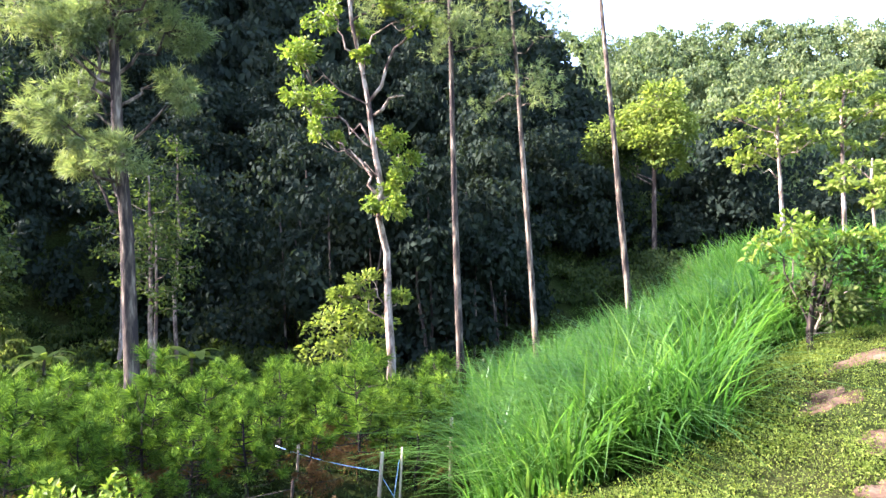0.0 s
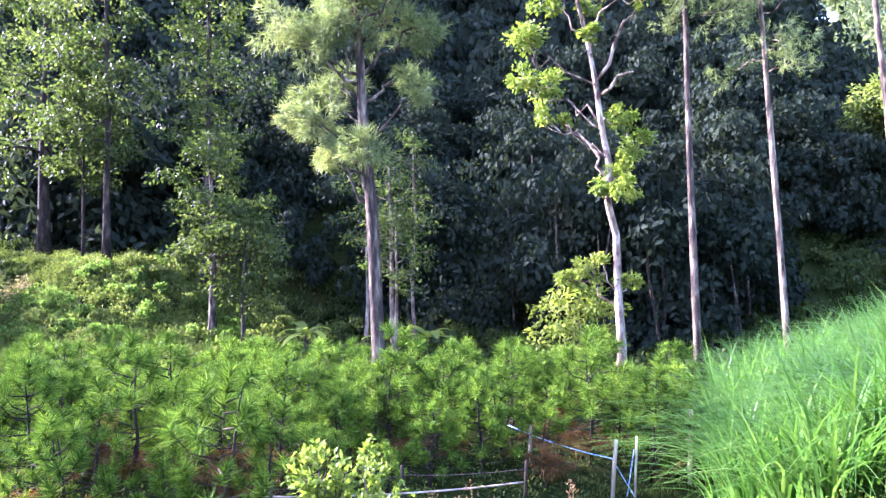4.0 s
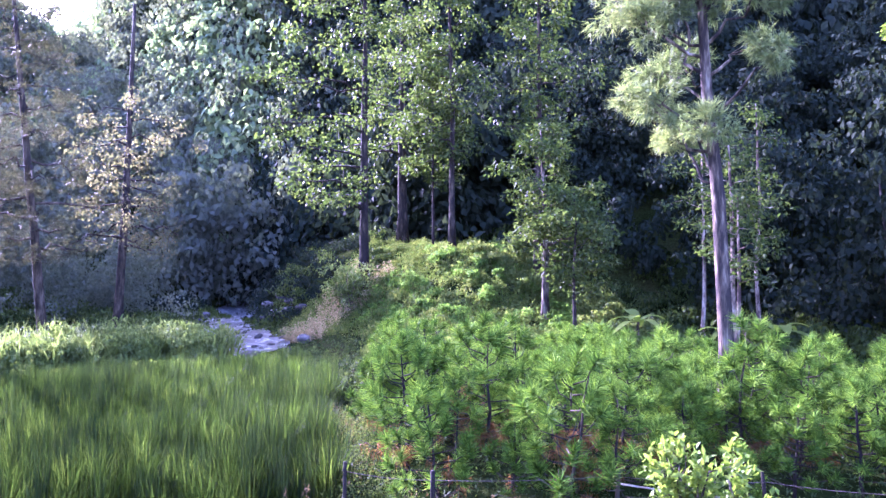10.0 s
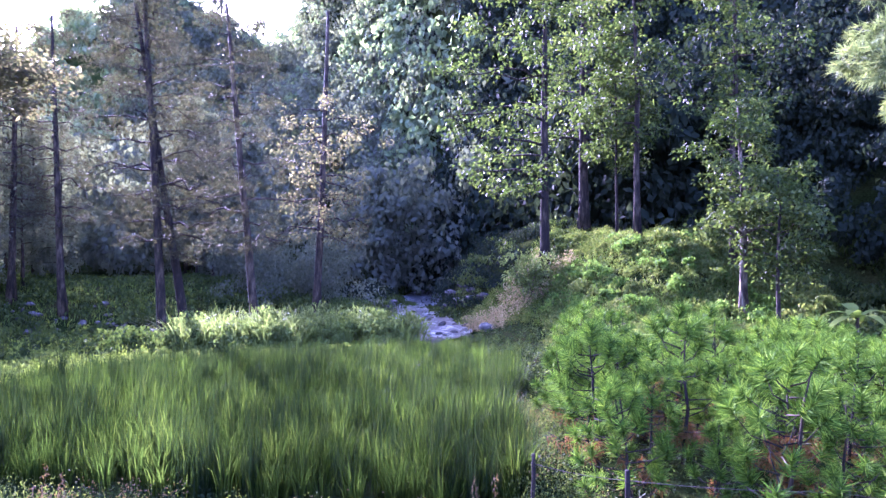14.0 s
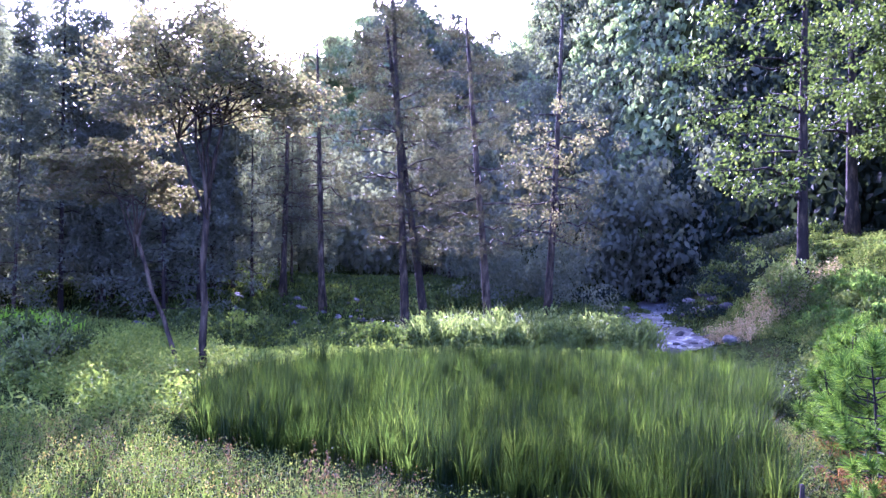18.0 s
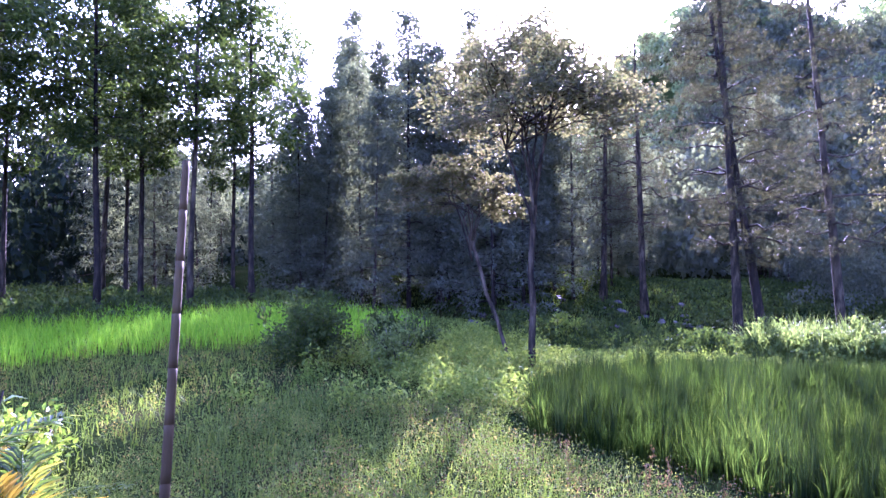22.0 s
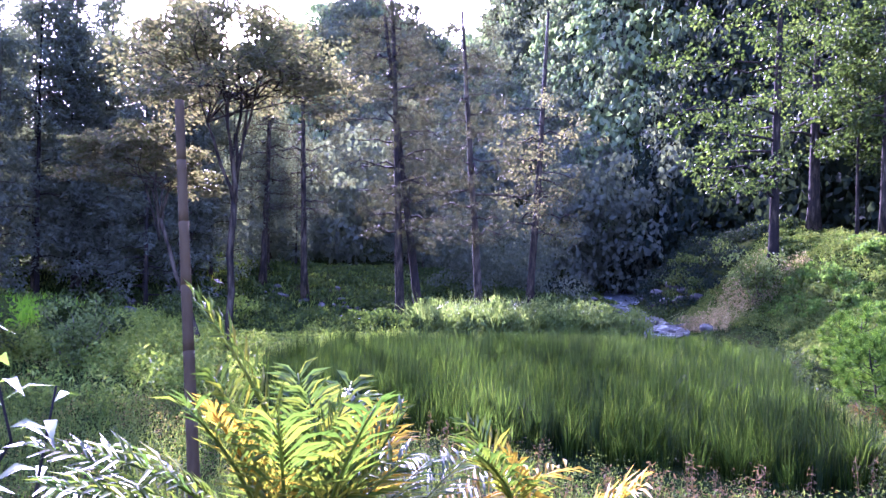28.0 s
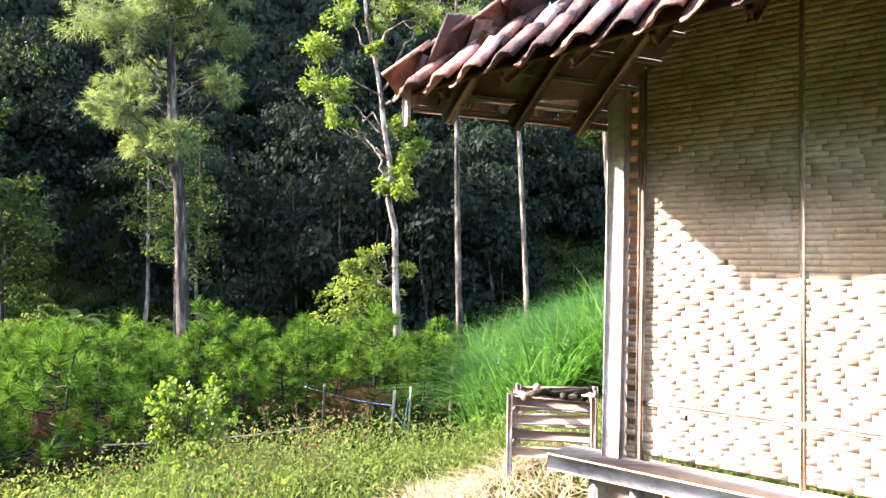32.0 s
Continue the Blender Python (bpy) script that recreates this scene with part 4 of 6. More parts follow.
for x, y, h, r in ((-13.0, 23.9, 8, 0.13), (-15.4, 26.0, 9, 0.10), (-12.4, 22.9, 6, 0.10), (-13.5, 26.8, 10, 0.10)):
    tree("understorey_tree", (x, y), h, r, BARK_PALE, BROAD, "thin pale-stemmed tree with few dark leaves at the wood's edge", crown_from=0.45, reach=1.3, limbs=13, per=20, twigs=4, leaf=0.2,
         clump=0.45, rise=0.3, droop=0.3, group="trees at the wood's edge")
tree("understorey_tree", (-5.0, 21.6), 3.0, 0.05, BARK, FERN, "small shrubby tree at the foot of the forked tree", crown_from=0.25, reach=1.2, limbs=14, per=30, twigs=4, leaf=0.2, clump=0.4)

def banana_plant(x, y, tall, label):
    """A short soft stem with broad arching leaves."""
    ob = thing("banana_plant", (x, y, float(land(x, y))), label, "banana plant", "banana plants under the wood")
    piece("stem", limb((0, 0, -0.1), (0.05, 0, tall * 0.55), 0.07, 0.045, 0, 0.04, 5, 8)[0], BARK, ob, smooth=True)
    for k in range(7):
        a = k * 2.4 + x
        way = unit(np.array([math.cos(a), math.sin(a), 0.9 - 0.12 * k]))
        n = 6
        s = np.linspace(0, 1, n + 1)
        long = tall * rng.uniform(0.5, 0.75)
        mid = np.array([0.05, 0, tall * 0.52]) + np.outer(s, way) * long - np.outer(s ** 2.2, [0, 0, 0.5 * long])
        side = unit(np.cross(way, [0, 0, 1.0]))
        w = (0.05 + 0.3 * np.sin(np.pi * np.clip(s * 0.92 + 0.04, 0, 1)))[:, None] * long * 0.42
        v = np.stack([mid - side * w + [0, 0, 0.04], mid, mid + side * w + [0, 0, 0.04]], 1).reshape(-1, 3)
        f = [(3 * i + j, 3 * i + j + 1, 3 * i + j + 4, 3 * i + j + 3) for i in range(n) for j in range(2)]
        piece("leaf", (v, np.array(f)), FERN, ob)


for x, y, t in ((-12.0, 25.0, 2.6), (-16.2, 22.6, 2.3), (-13.6, 24.4, 2.0)):
    banana_plant(x, y, t, "small banana plant with broad arching leaves under the trees")

# by the stream: open dark pines and wide umbrella trees
SPARSE = dict(mat_bark=BARK_DARK, mat_leaf=NEEDLE_GREY, category="pine tree", needles=9, leaf=0.30, leaf_w=0.009, clump=0.6, rise=-0.05, tip_r=0.3, wave=0.012)
for x, y, h, lx, ly in ((-34.9, 5.6, 17, 0, -1.35), (-34.0, 1.3, 17.5, 0, -0.9), (-34.4, 2.4, 16, 0, -2.1), (-45.0, -3.6, 17, 0, -0.4), (-47.0, -6.4, 16, 0, 0.3)):
    tree("stream_pine", (x, y), h, 0.24, label="tall dark pine with sparse level branches beside the stream", lean=(lx, ly), crown_from=0.3, reach=2.8, limbs=30, per=13, twigs=6,
         group="pines by the stream", **SPARSE)
tree("stream_tree", (-40.3, 9.8), 18.5, 0.26, BARK_DARK, RUST, "tall bare-topped tree with drooping bronze leaves on its lower branches", lean=(0, 0.85), crown_from=0.26, top=0.7, reach=3.2, limbs=22, per=26, twigs=6,
     leaf=0.2, leaf_w=0.5, clump=0.6, rise=-0.15, droop=0.7, tip_r=0.3, wave=0.012, shape=lambda f: 0.9)


def umbrella_tree(at, fork, top, wide, r, lean, label, fans=11):
    """A trunk that forks into rising limbs, each ending in a flat fan of leaves."""
    x, y = at
    ob = thing("umbrella_tree", (x, y, float(land(x, y))), label, "tree")
    f0 = np.array([lean[0], lean[1], fork])
    wood = [limb((0, 0, -0.1), f0, r, r * 0.75, 0, 0.015, 6, 9)[0]]
    forks = []
    for k in range(6):
        a = k * 2.4 + 0.4
        out = wide * (0.16 + 0.06 * (k % 3))
        forks.append(f0 + [math.cos(a) * out, math.sin(a) * out, (top - fork) * rng.uniform(0.26, 0.46)])
        wood.append(limb(f0 * [1, 1, 1 - 0.08 * (k % 3)], forks[-1], r * 0.5, r * 0.28, 0.04, 0.04, 5, 7)[0])
    c, d = [], []
    for k in range(fans):
        a = k * 2.4 + rng.uniform(-0.3, 0.3)
        out = wide * math.sqrt((k + 0.6) / fans)
        tip = np.array([lean[0] * 1.4 + math.cos(a) * out, lean[1] * 1.4 + math.sin(a) * out, top - 0.3 * (out / wide) ** 2 * (top - fork) - rng.uniform(0, 0.4) * (top - fork)])
        br, line = limb(forks[k % len(forks)], tip, r * 0.24, r * 0.08, 0.08, 0.08, 6, 5)
        wood.append(br)
        for j in range(9):
            q0 = line[3 + j % 3]
            b = rng.uniform(0, 2 * np.pi)
            q1 = tip + np.array([math.cos(b), math.sin(b), 0]) * wide * rng.uniform(0.05, 0.32) + [0, 0, rng.uniform(-0.35, 0.4)]
            wood.append(limb(q0, q1, r * 0.12, r * 0.04, 0.05, 0.05, 3, 4)[0])
            n = 44
            p = q1 + any_way(n) * rng.uniform(0.1, 1, (n, 1)) ** 0.5 * wide * 0.18 * [1, 1, 0.35]
            c.append(p)
            d.append(unit(any_way(n) * [1, 1, 0.4] - [0, 0, 0.25]))
    c, d = np.concatenate(c), np.concatenate(d)
    piece("trunk", stack(wood), BARK_DARK, ob, smooth=True)
    piece("crown", flakes(c, d, any_way(len(c), 0.8), 0.17 * rng.uniform(0.6, 1.3, len(c)), 0.085), RUST, ob)
    return ob


umbrella_tree((-22.4, -5.4), 5.4, 11.3, 3.2, 0.12, (0.1, 0.1), "wide dome-topped tree with bronze leaves by the stream", 42)
umbrella_tree((-22.7, -6.1), 4.3, 7.0, 2.0, 0.075, (-0.2, -1.5), "small leaning dome-topped tree by the stream", 20)

# the wood on the flat beyond the stream and to its side: built once each, then copied
conifer = tree("conifer", (-44, -13), 15, 0.12, BARK_DARK, CONIFER, "dark conifer in the shaded wood beyond the stream", "conifer", crown_from=0.1, reach=2.5, limbs=54, per=26, twigs=5, leaf=0.30, leaf_w=0.32, clump=0.5,
               rise=-0.1, shape=lambda f: 1.05 - 0.85 * f, fine=False, group="conifers of the wood", tip_r=0.15, wave=0.008)
conifer2 = tree("conifer", (-47, -18), 17, 0.13, BARK_DARK, CONIFER, "dark conifer in the shaded wood beyond the stream", "conifer", crown_from=0.16, reach=2.3, limbs=52, per=26, twigs=5, leaf=0.30, leaf_w=0.32, clump=0.48,
                rise=-0.05, shape=lambda f: 1.05 - 0.8 * f, fine=False, group="conifers of the wood", tip_r=0.15, wave=0.01)
wood1 = tree("wood_tree", (-20.7, -28.1), 17, 0.17, BARK_DARK, BROAD, "tall slim tree with a high dark leafy crown", crown_from=0.5, reach=2.8, limbs=26, per=50, twigs=6, leaf=0.28, clump=0.7,
             rise=0.3, fine=False, group="slim trees of the wood", tip_r=0.3, wave=0.012)
wood2 = tree("wood_tree", (-23.9, -25.5), 18, 0.16, BARK_DARK, BROAD, "tall slim tree with a high dark leafy crown", crown_from=0.42, reach=2.5, limbs=28, per=44, twigs=6, leaf=0.28, clump=0.65,
             rise=0.2, fine=False, group="slim trees of the wood", tip_r=0.3, wave=0.015)


def copies_at(src, places, sizes=(0.85, 1.2)):
    for x, y in places:
        c = copy_thing(src, Matrix())
        c.matrix_basis = pose(x, y, float(land(x, y)) - 0.05, rng.normal() * 1.2, rng.normal() * 1.2, rng.uniform(0, 360)) @ Matrix.Scale(rng.uniform(*sizes), 4)


copies_at(wood1, [(-19.2, -29.1), (-26.6, -22.7), (-17.5, -25.5), (-16, -33), (-25, -33), (-21, -38), (-30, -30)])
copies_at(wood2, [(-30.0, -21.7), (-22, -33), (-28, -27), (-34, -26), (-13, -30), (-18, -42), (-33, -35), (-27, -39)])
for k, (x, y, size) in enumerate(((-40.5, -25.5, 1.1), (-42.0, -22.9, 1.17), (-38.4, -19.0, 0.98), (-41.6, -18.1, 1.24), (-43.9, -19.1, 1.12), (-44.7, -17.1, 1.06), (-41.1, -12.2, 1.12), (-46.6, -10.8, 1.06),
                                   (-43.5, -14.8, 0.95), (-39.6, -23.4, 0.9), (-46.0, -8.2, 1.0), (-43.2, -27.8, 1.1), (-45.5, -24.5, 1.2), (-40.0, -20.6, 1.02))):
    copies_at(conifer2 if k % 2 else conifer, [(x, y)], (size, size))
for src, x0, x1, y0, y1, n in ((conifer, -62, -42, -30, 6, 26), (conifer2, -66, -43, -36, 10, 26), (conifer2, -50, -38, -46, -30, 9)):
    spread = np.stack([rng.uniform(x0, x1, n), rng.uniform(y0, y1, n)], 1)
    spread = spread[(spread[:, 1] < -6) | (spread[:, 0] < -54)]
    aside = spread[:, 1] < -9
    copies_at(src, spread[(spread[:, 0] > -51) & ~aside], (0.6, 0.8))
    copies_at(src, spread[(spread[:, 0] > -51) & aside], (0.78, 1.05))
    copies_at(src, spread[(spread[:, 0] <= -51) & ~aside], (0.75, 0.95))
    copies_at(src, spread[(spread[:, 0] <= -51) & aside], (1.0, 1.3))


def crowns(places, tall, wide, leaf, per, squash=1.0, low=0.25, lobes=9, spread=0.42):
    """Trees of a wood as uneven heaps of leaf clumps with gaps between."""
    n = len(places)
    c = np.repeat(places, lobes, 0)
    h = np.repeat(tall * rng.uniform(0.65, 1.3, n), lobes)
    r = np.repeat(wide * rng.uniform(0.65, 1.3, n), lobes)
    s = rng.uniform(low, 1, n * lobes)
    a = rng.uniform(0, 2 * np.pi, n * lobes)
    d = r * (1.1 - 0.75 * s) * rng.uniform(0.1, 1, n * lobes) ** 0.5
    c = c + np.stack([np.cos(a) * d, np.sin(a) * d, h * s], 1)
    k = np.repeat(c, per, 0)
    rr = np.repeat(r * rng.uniform(0.7, 1.25, n * lobes), per)[:, None]
    off = any_way(len(k), 0.25) * rng.uniform(0.25, 1, (len(k), 1)) ** 0.5 * rr * spread * [1, 1, 0.7 * squash]
    return flakes(k + off, unit(np.cross(off, any_way(len(k))) - [0, 0, 0.3] * rr), unit(off + rng.normal(size=off.shape) * 0.4 * rr * spread + [0, 0, 0.3] * rr), leaf * rng.uniform(0.6, 1.3, len(k)), leaf * 0.62)


def wood(name, places, tall, wide, leaf, per, mat, label, lobes=8, squash=1.0, low=0.08, category="woodland"):
    return tagged(new(name, mesh_of(name, *crowns(places, tall, wide, leaf, per, squash, low, lobes, 0.46), mat)), label, category, kind="stuff")


def trunks(places, tall, r):
    out = []
    for p in places:
        out.append(limb(p - [0, 0, 0.3], p + [rng.normal() * 0.4, rng.normal() * 0.4, tall * rng.uniform(0.7, 1.1)], r * rng.uniform(0.6, 1.2), r * 0.4, 0, 0.02, 4, 5)[0])
    return stack(out)


def view_gap(x, y):
    """The open, trampled strip that runs from the marsh down to the stream."""
    b = np.degrees(np.arctan2(-x, y))
    return (b > 57) & (b < 71) & (x > -41)


# wooded hill behind the field
p = scatter(1500, -60, 26, 27, 88, lambda x, y: (x < 20 - 0.02 * (y - 30)) & (y > 28 + 0.25 * np.maximum(0, -x - 8)) & ~((x < -30) & (y < 34)) & ~((x > 0) & (y < 39)) & (np.hypot(x - 8.6, y - 41) > 3.5))
q = p[p[:, 1] < 46]
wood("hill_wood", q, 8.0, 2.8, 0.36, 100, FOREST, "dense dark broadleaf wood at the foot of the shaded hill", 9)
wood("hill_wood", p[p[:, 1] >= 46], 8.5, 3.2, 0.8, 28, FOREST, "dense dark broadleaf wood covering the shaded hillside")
tagged(new("hill_wood_trunks", mesh_of("hill_wood_trunks", *trunks(q[(q[:, 1] < 37) & (q[:, 0] > -12)], 7, 0.09), BARK)), "pale slim trunks standing in the dark hillside wood", "woodland", kind="stuff")
p = np.concatenate([scatter(300, -110, -36, 33, 90, lambda x, y: (x < -60) | (y < 60)), scatter(560, -72, -34, 30, 56)])
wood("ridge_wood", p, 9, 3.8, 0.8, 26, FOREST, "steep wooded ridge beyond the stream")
p = scatter(110, 18, 60, 42, 80, lambda x, y: (x > 20 - 0.02 * (y - 30)) & ((y > 50) | (x > 30)))
wood("foot_wood", p, 5.5, 3.2, 0.5, 60, BROAD, "low mixed wood in the hollow beyond the rise")
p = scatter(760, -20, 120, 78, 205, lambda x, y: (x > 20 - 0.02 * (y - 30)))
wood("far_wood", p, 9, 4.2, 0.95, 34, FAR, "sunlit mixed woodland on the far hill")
p = scatter(520, -160, -50, -12, 40, lambda x, y: (y + 0.08 * x > -14) & ((x < -78) | ((x < -60) & (y < 12))))
p = np.concatenate([p, scatter(34, -76, -61, 20, 42)])
q = scatter(26, -60, -46, 4, 15)
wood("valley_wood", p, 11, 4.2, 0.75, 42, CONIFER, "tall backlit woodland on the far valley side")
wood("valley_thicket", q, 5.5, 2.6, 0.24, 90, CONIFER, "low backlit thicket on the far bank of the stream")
p = scatter(640, -200, -88, -70, 70, lambda x, y: land(x, y) > 4)
p = np.concatenate([p, scatter(260, -116, -70, 29, 52)])
wood("sun_hill_wood", p, 8, 4.4, 1.05, 24, HILL, "backlit woodland on the far hill beyond the stream, leaf green paled for haze")
p = scatter(560, -96, -58, -70, 6, lambda x, y: (y < -17) | (x < -84))
tagged(new("flat_wood", mesh_of("flat_wood", *crowns(p, 9, 3.0, 0.55, 24, 1.3, 0.03), CONIFER)), "dark wood closing the flat beyond the stream", "woodland", kind="stuff")
p = scatter(420, -60, 12, -100, -44)
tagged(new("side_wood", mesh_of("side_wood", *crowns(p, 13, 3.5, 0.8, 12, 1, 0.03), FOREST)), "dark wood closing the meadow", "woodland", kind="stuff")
p = scatter(14000, -66, -43, -26, 3)
field_of_blades("glade_grass", MEADOW, p, 0.35, 0.05, 0.5, "sunlit grass in the glades of the wood beyond the stream", 2)
p = scatter(700, -60, -41, -34, 22)
tagged(new("floor_plants", mesh_of("floor_plants", *crowns(p, 0.4, 0.9, 0.24, 9), BROAD)), "low plants on the shaded floor of the wood", "undergrowth", kind="stuff")
p = scatter(760, -40, -8, -52, -20, lambda x, y: np.hypot(x, y) > 31)
tagged(new("floor_plants", mesh_of("floor_plants", *crowns(p, 0.9, 1.1, 0.24, 16), BROAD)), "low plants under the slim trees", "undergrowth", kind="stuff")
p = scatter(330, -48, -34, 8, 24, lambda x, y: (to_stream(x, y) > 3.4) & ~view_gap(x, y))
tagged(new("valley_plants", mesh_of("valley_plants", *crowns(p, 0.8, 1.0, 0.22, 18), BROAD)), "dark bushes along the stream valley", "undergrowth", kind="stuff")
p = scatter(520, -33, -18, -4, 22, lambda x, y: ~inside(x, y, REED_FIELD) & ~inside(x, y, PINE_FIELD) & (np.hypot(x, y) > 20) & ~view_gap(x, y))
tagged(new("bank_plants", mesh_of("bank_plants", *crowns(p, 0.5, 0.8, 0.15, 26, 1, 0.02), WEED)), "tangled low plants between the marsh and the stream", "undergrowth", kind="stuff")
p = scatter(2600, -40, -16, 6, 20, lambda x, y: view_gap(x, y) & ~inside(x, y, REED_FIELD) & ~inside(x, y, PINE_FIELD) & (land(x, y) > -3.0))
tagged(new("low_plants", mesh_of("low_plants", *weed_patch(p, 0.3, 0.12, 14), BROAD)), "low dark plants in the hollow before the stream", "weeds", kind="stuff")
p = scatter(500, -62, -39, 12, 34, lambda x, y: land(x, y) > -2.6)
# sun reaches this slope here; the dark leaf colour supplies its shade
tagged(new("slope_plants", mesh_of("slope_plants", *crowns(p, 0.6, 1.2, 0.2, 22, 1, 0.02), FOREST)), "bushes on the far bank of the stream, leaves darkened for shade", "undergrowth", kind="stuff")
p = scatter(46, 1, 22, 44, 51)
wood("clearing_bushes", p, 4.6, 2.6, 0.32, 90, BROAD, "dull brownish-green bushes behind the round tree", 8, category="undergrowth")
p = scatter(150, -1, 15, 26.5, 42, lambda x, y: np.hypot(x - 8.6, y - 41) > 1.5)
tagged(new("clearing_plants", mesh_of("clearing_plants", *crowns(p, 0.7, 1.2, 0.22, 26), BROAD)), "low plants in the clearing under the hill", "undergrowth", kind="stuff")
p = scatter(26, -29, -18.5, 25.5, 29.5)
tagged(new("mound_bushes", mesh_of("mound_bushes", *crowns(p, 0.8, 0.9, 0.16, 60, 0.8, 0.05), WEED)), "sunlit leafy bushes on the slope behind the young pines", "undergrowth", kind="stuff")
p = scatter(44, -33, -20, 19.2, 27, lambda x, y: ~inside(x, y, PINE_FIELD))
tagged(new("mound_bushes", mesh_of("mound_bushes", *crowns(p, 0.7, 0.75, 0.14, 50, 0.8, 0.05), MOUND)), "low leafy bushes and creepers heaped over the mound", "undergrowth", kind="stuff")
# undergrowth along the wood's edge
p = scatter(600, -48, 2, 19, 36, lambda x, y: (y > 21 + 0.1 * np.maximum(0, -x - 4)) & ~inside(x, y, PINE_FIELD) & ~((x > -39) & (x < -20) & (y < 31)))
tagged(new("undergrowth", mesh_of("undergrowth", *crowns(p, 0.9, 1.0, 0.24, 16), BROAD)), "leafy undergrowth at the foot of the wood", "undergrowth", kind="stuff")
p = scatter(9500, -39, -19.5, 17.5, 31, lambda x, y: (y > 18.2) & (wavy(x, y, 1.8, 3) > -0.55) & ~inside(x, y, PINE_FIELD))
tagged(new("mound_weeds", mesh_of("mound_weeds", *weed_patch(p, 0.42, 0.13, 17), WEED)), "sunlit creeping plants on the mound", "weeds", kind="stuff")
p = scatter(760, -36.8, -32.2, 17.6, 22.6, lambda x, y: wavy(x, y, 1.4, 2) > -0.3)
tagged(new("dry_creepers", mesh_of("dry_creepers", *weed_patch(p, 0.9, 0.12, 18), DRY_LEAF)), "dry pinkish creepers hanging over the end of the mound", "weeds", kind="stuff")
p = scatter(9500, -38, -19.5, 18.2, 31, lambda x, y: (wavy(x, y, 1.8, 3) > -0.1) & ~inside(x, y, PINE_FIELD))
field_of_blades("mound_grass", MOUND, p, 0.45, 0.035, 0.6, "sunlit bright green grass over the mound", 3)
p = scatter(420, -34.5, -29.5, 1.5, 12)
tagged(new("bank_canes", mesh_of("bank_canes", *clumps(p, 14, 0.3, 2.2, 0.075, 0.55, 4), SILVER)), "glossy broad-bladed canes on the stream bank", "shrubs", kind="stuff")
p = scatter(110, -34.5, -29, 1.5, 12)
tagged(new("silver_shrubs", mesh_of("silver_shrubs", *crowns(p, 1.5, 0.9, 0.16, 26, 1, 0.1), SILVER)), "glossy-leaved green shrubs on the stream bank", "shrubs", kind="stuff")
p = scatter(90, -34, -29, -9, 2)
tagged(new("bank_shrubs", mesh_of("bank_shrubs", *crowns(p, 1.1, 0.8, 0.18, 18, 1, 0.1), BROAD)), "low shrubs along the stream bank", "shrubs", kind="stuff")


def shrub(at, tall, wide, mat, leaf, per, label, stems=9):
    """A many-stemmed bush with leaves out along the shoots."""
    x, y = at
    ob = thing("shrub", (x, y, float(land(x, y))), label, "shrub")
    wood, mains, c, d = [], [], [], []
    for k in range(stems):
        a = k * 2.4 + rng.uniform(0, 0.6)
        tip = np.array([math.cos(a) * wide * rng.uniform(0.2, 0.9), math.sin(a) * wide * rng.uniform(0.2, 0.9), tall * rng.uniform(0.6, 1.0)])
        br, line = limb((rng.normal() * 0.08, rng.normal() * 0.08, -0.05), tip, 0.025, 0.006, 0.05, 0.1, 6, 5)
        mains.append(br)
        for j in range(6):
            q0 = line[2 + j % 4]
            q1 = q0 + any_way(1, 0.5)[0] * wide * 0.45
            wood.append(limb(q0, q1, 0.008, 0.003, 0, 0.1, 3, 3)[0])
            n = per
            s = rng.uniform(0.25, 1.05, (n, 1))
            pts = q0 * (1 - s) + q1 * s + rng.normal(size=(n, 3)) * wide * 0.09
            c.append(pts)
            d.append(unit(any_way(n, 0.2) + unit(q1 - q0) * 0.5))
    c, d = np.concatenate(c), np.concatenate(d)
    for k, br in enumerate(mains):
        piece("stem", br, BARK, ob)
    piece("brushwood", stack(wood), BARK, ob, kind="stuff")
    piece("foliage", leaves(c, d, any_way(len(c), 1.2), leaf * rng.uniform(0.6, 1.2, len(c)), leaf * 0.5), mat, ob)
    return ob


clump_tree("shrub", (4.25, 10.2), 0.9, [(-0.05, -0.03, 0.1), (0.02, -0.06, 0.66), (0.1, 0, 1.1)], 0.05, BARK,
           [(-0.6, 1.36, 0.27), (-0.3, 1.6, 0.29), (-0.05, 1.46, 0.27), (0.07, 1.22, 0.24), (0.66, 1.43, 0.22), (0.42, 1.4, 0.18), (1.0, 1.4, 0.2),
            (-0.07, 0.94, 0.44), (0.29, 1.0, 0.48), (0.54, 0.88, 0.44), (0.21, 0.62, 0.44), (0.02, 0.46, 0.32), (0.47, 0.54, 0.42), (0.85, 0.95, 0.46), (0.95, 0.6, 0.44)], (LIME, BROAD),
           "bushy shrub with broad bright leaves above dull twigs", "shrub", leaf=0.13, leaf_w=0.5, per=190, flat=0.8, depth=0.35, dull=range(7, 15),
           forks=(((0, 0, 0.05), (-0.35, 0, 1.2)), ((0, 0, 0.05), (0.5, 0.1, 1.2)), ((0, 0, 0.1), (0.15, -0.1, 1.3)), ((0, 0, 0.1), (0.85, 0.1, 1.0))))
shrub((-3.45, 5.28), 1.25, 0.48, LIME, 0.085, 42, "yellow-green leafy shrub on the bank", 12)
shrub((-17.9, -10.9), 1.45, 1.45, BROAD, 0.16, 60, "large dark bush on the meadow", 18)
shrub((-19.4, -8.8), 1.2, 1.1, BROAD, 0.16, 44, "dark rounded bush on the meadow", 16)
shrub((-18.0, -8.3), 1.3, 0.9, SILVER, 0.14, 30, "pale green bush on the meadow", 12)
shrub((-8.2, -10.1), 0.9, 1.0, LIME, 0.16, 24, "low broad-leaved shrub in the meadow", 12)
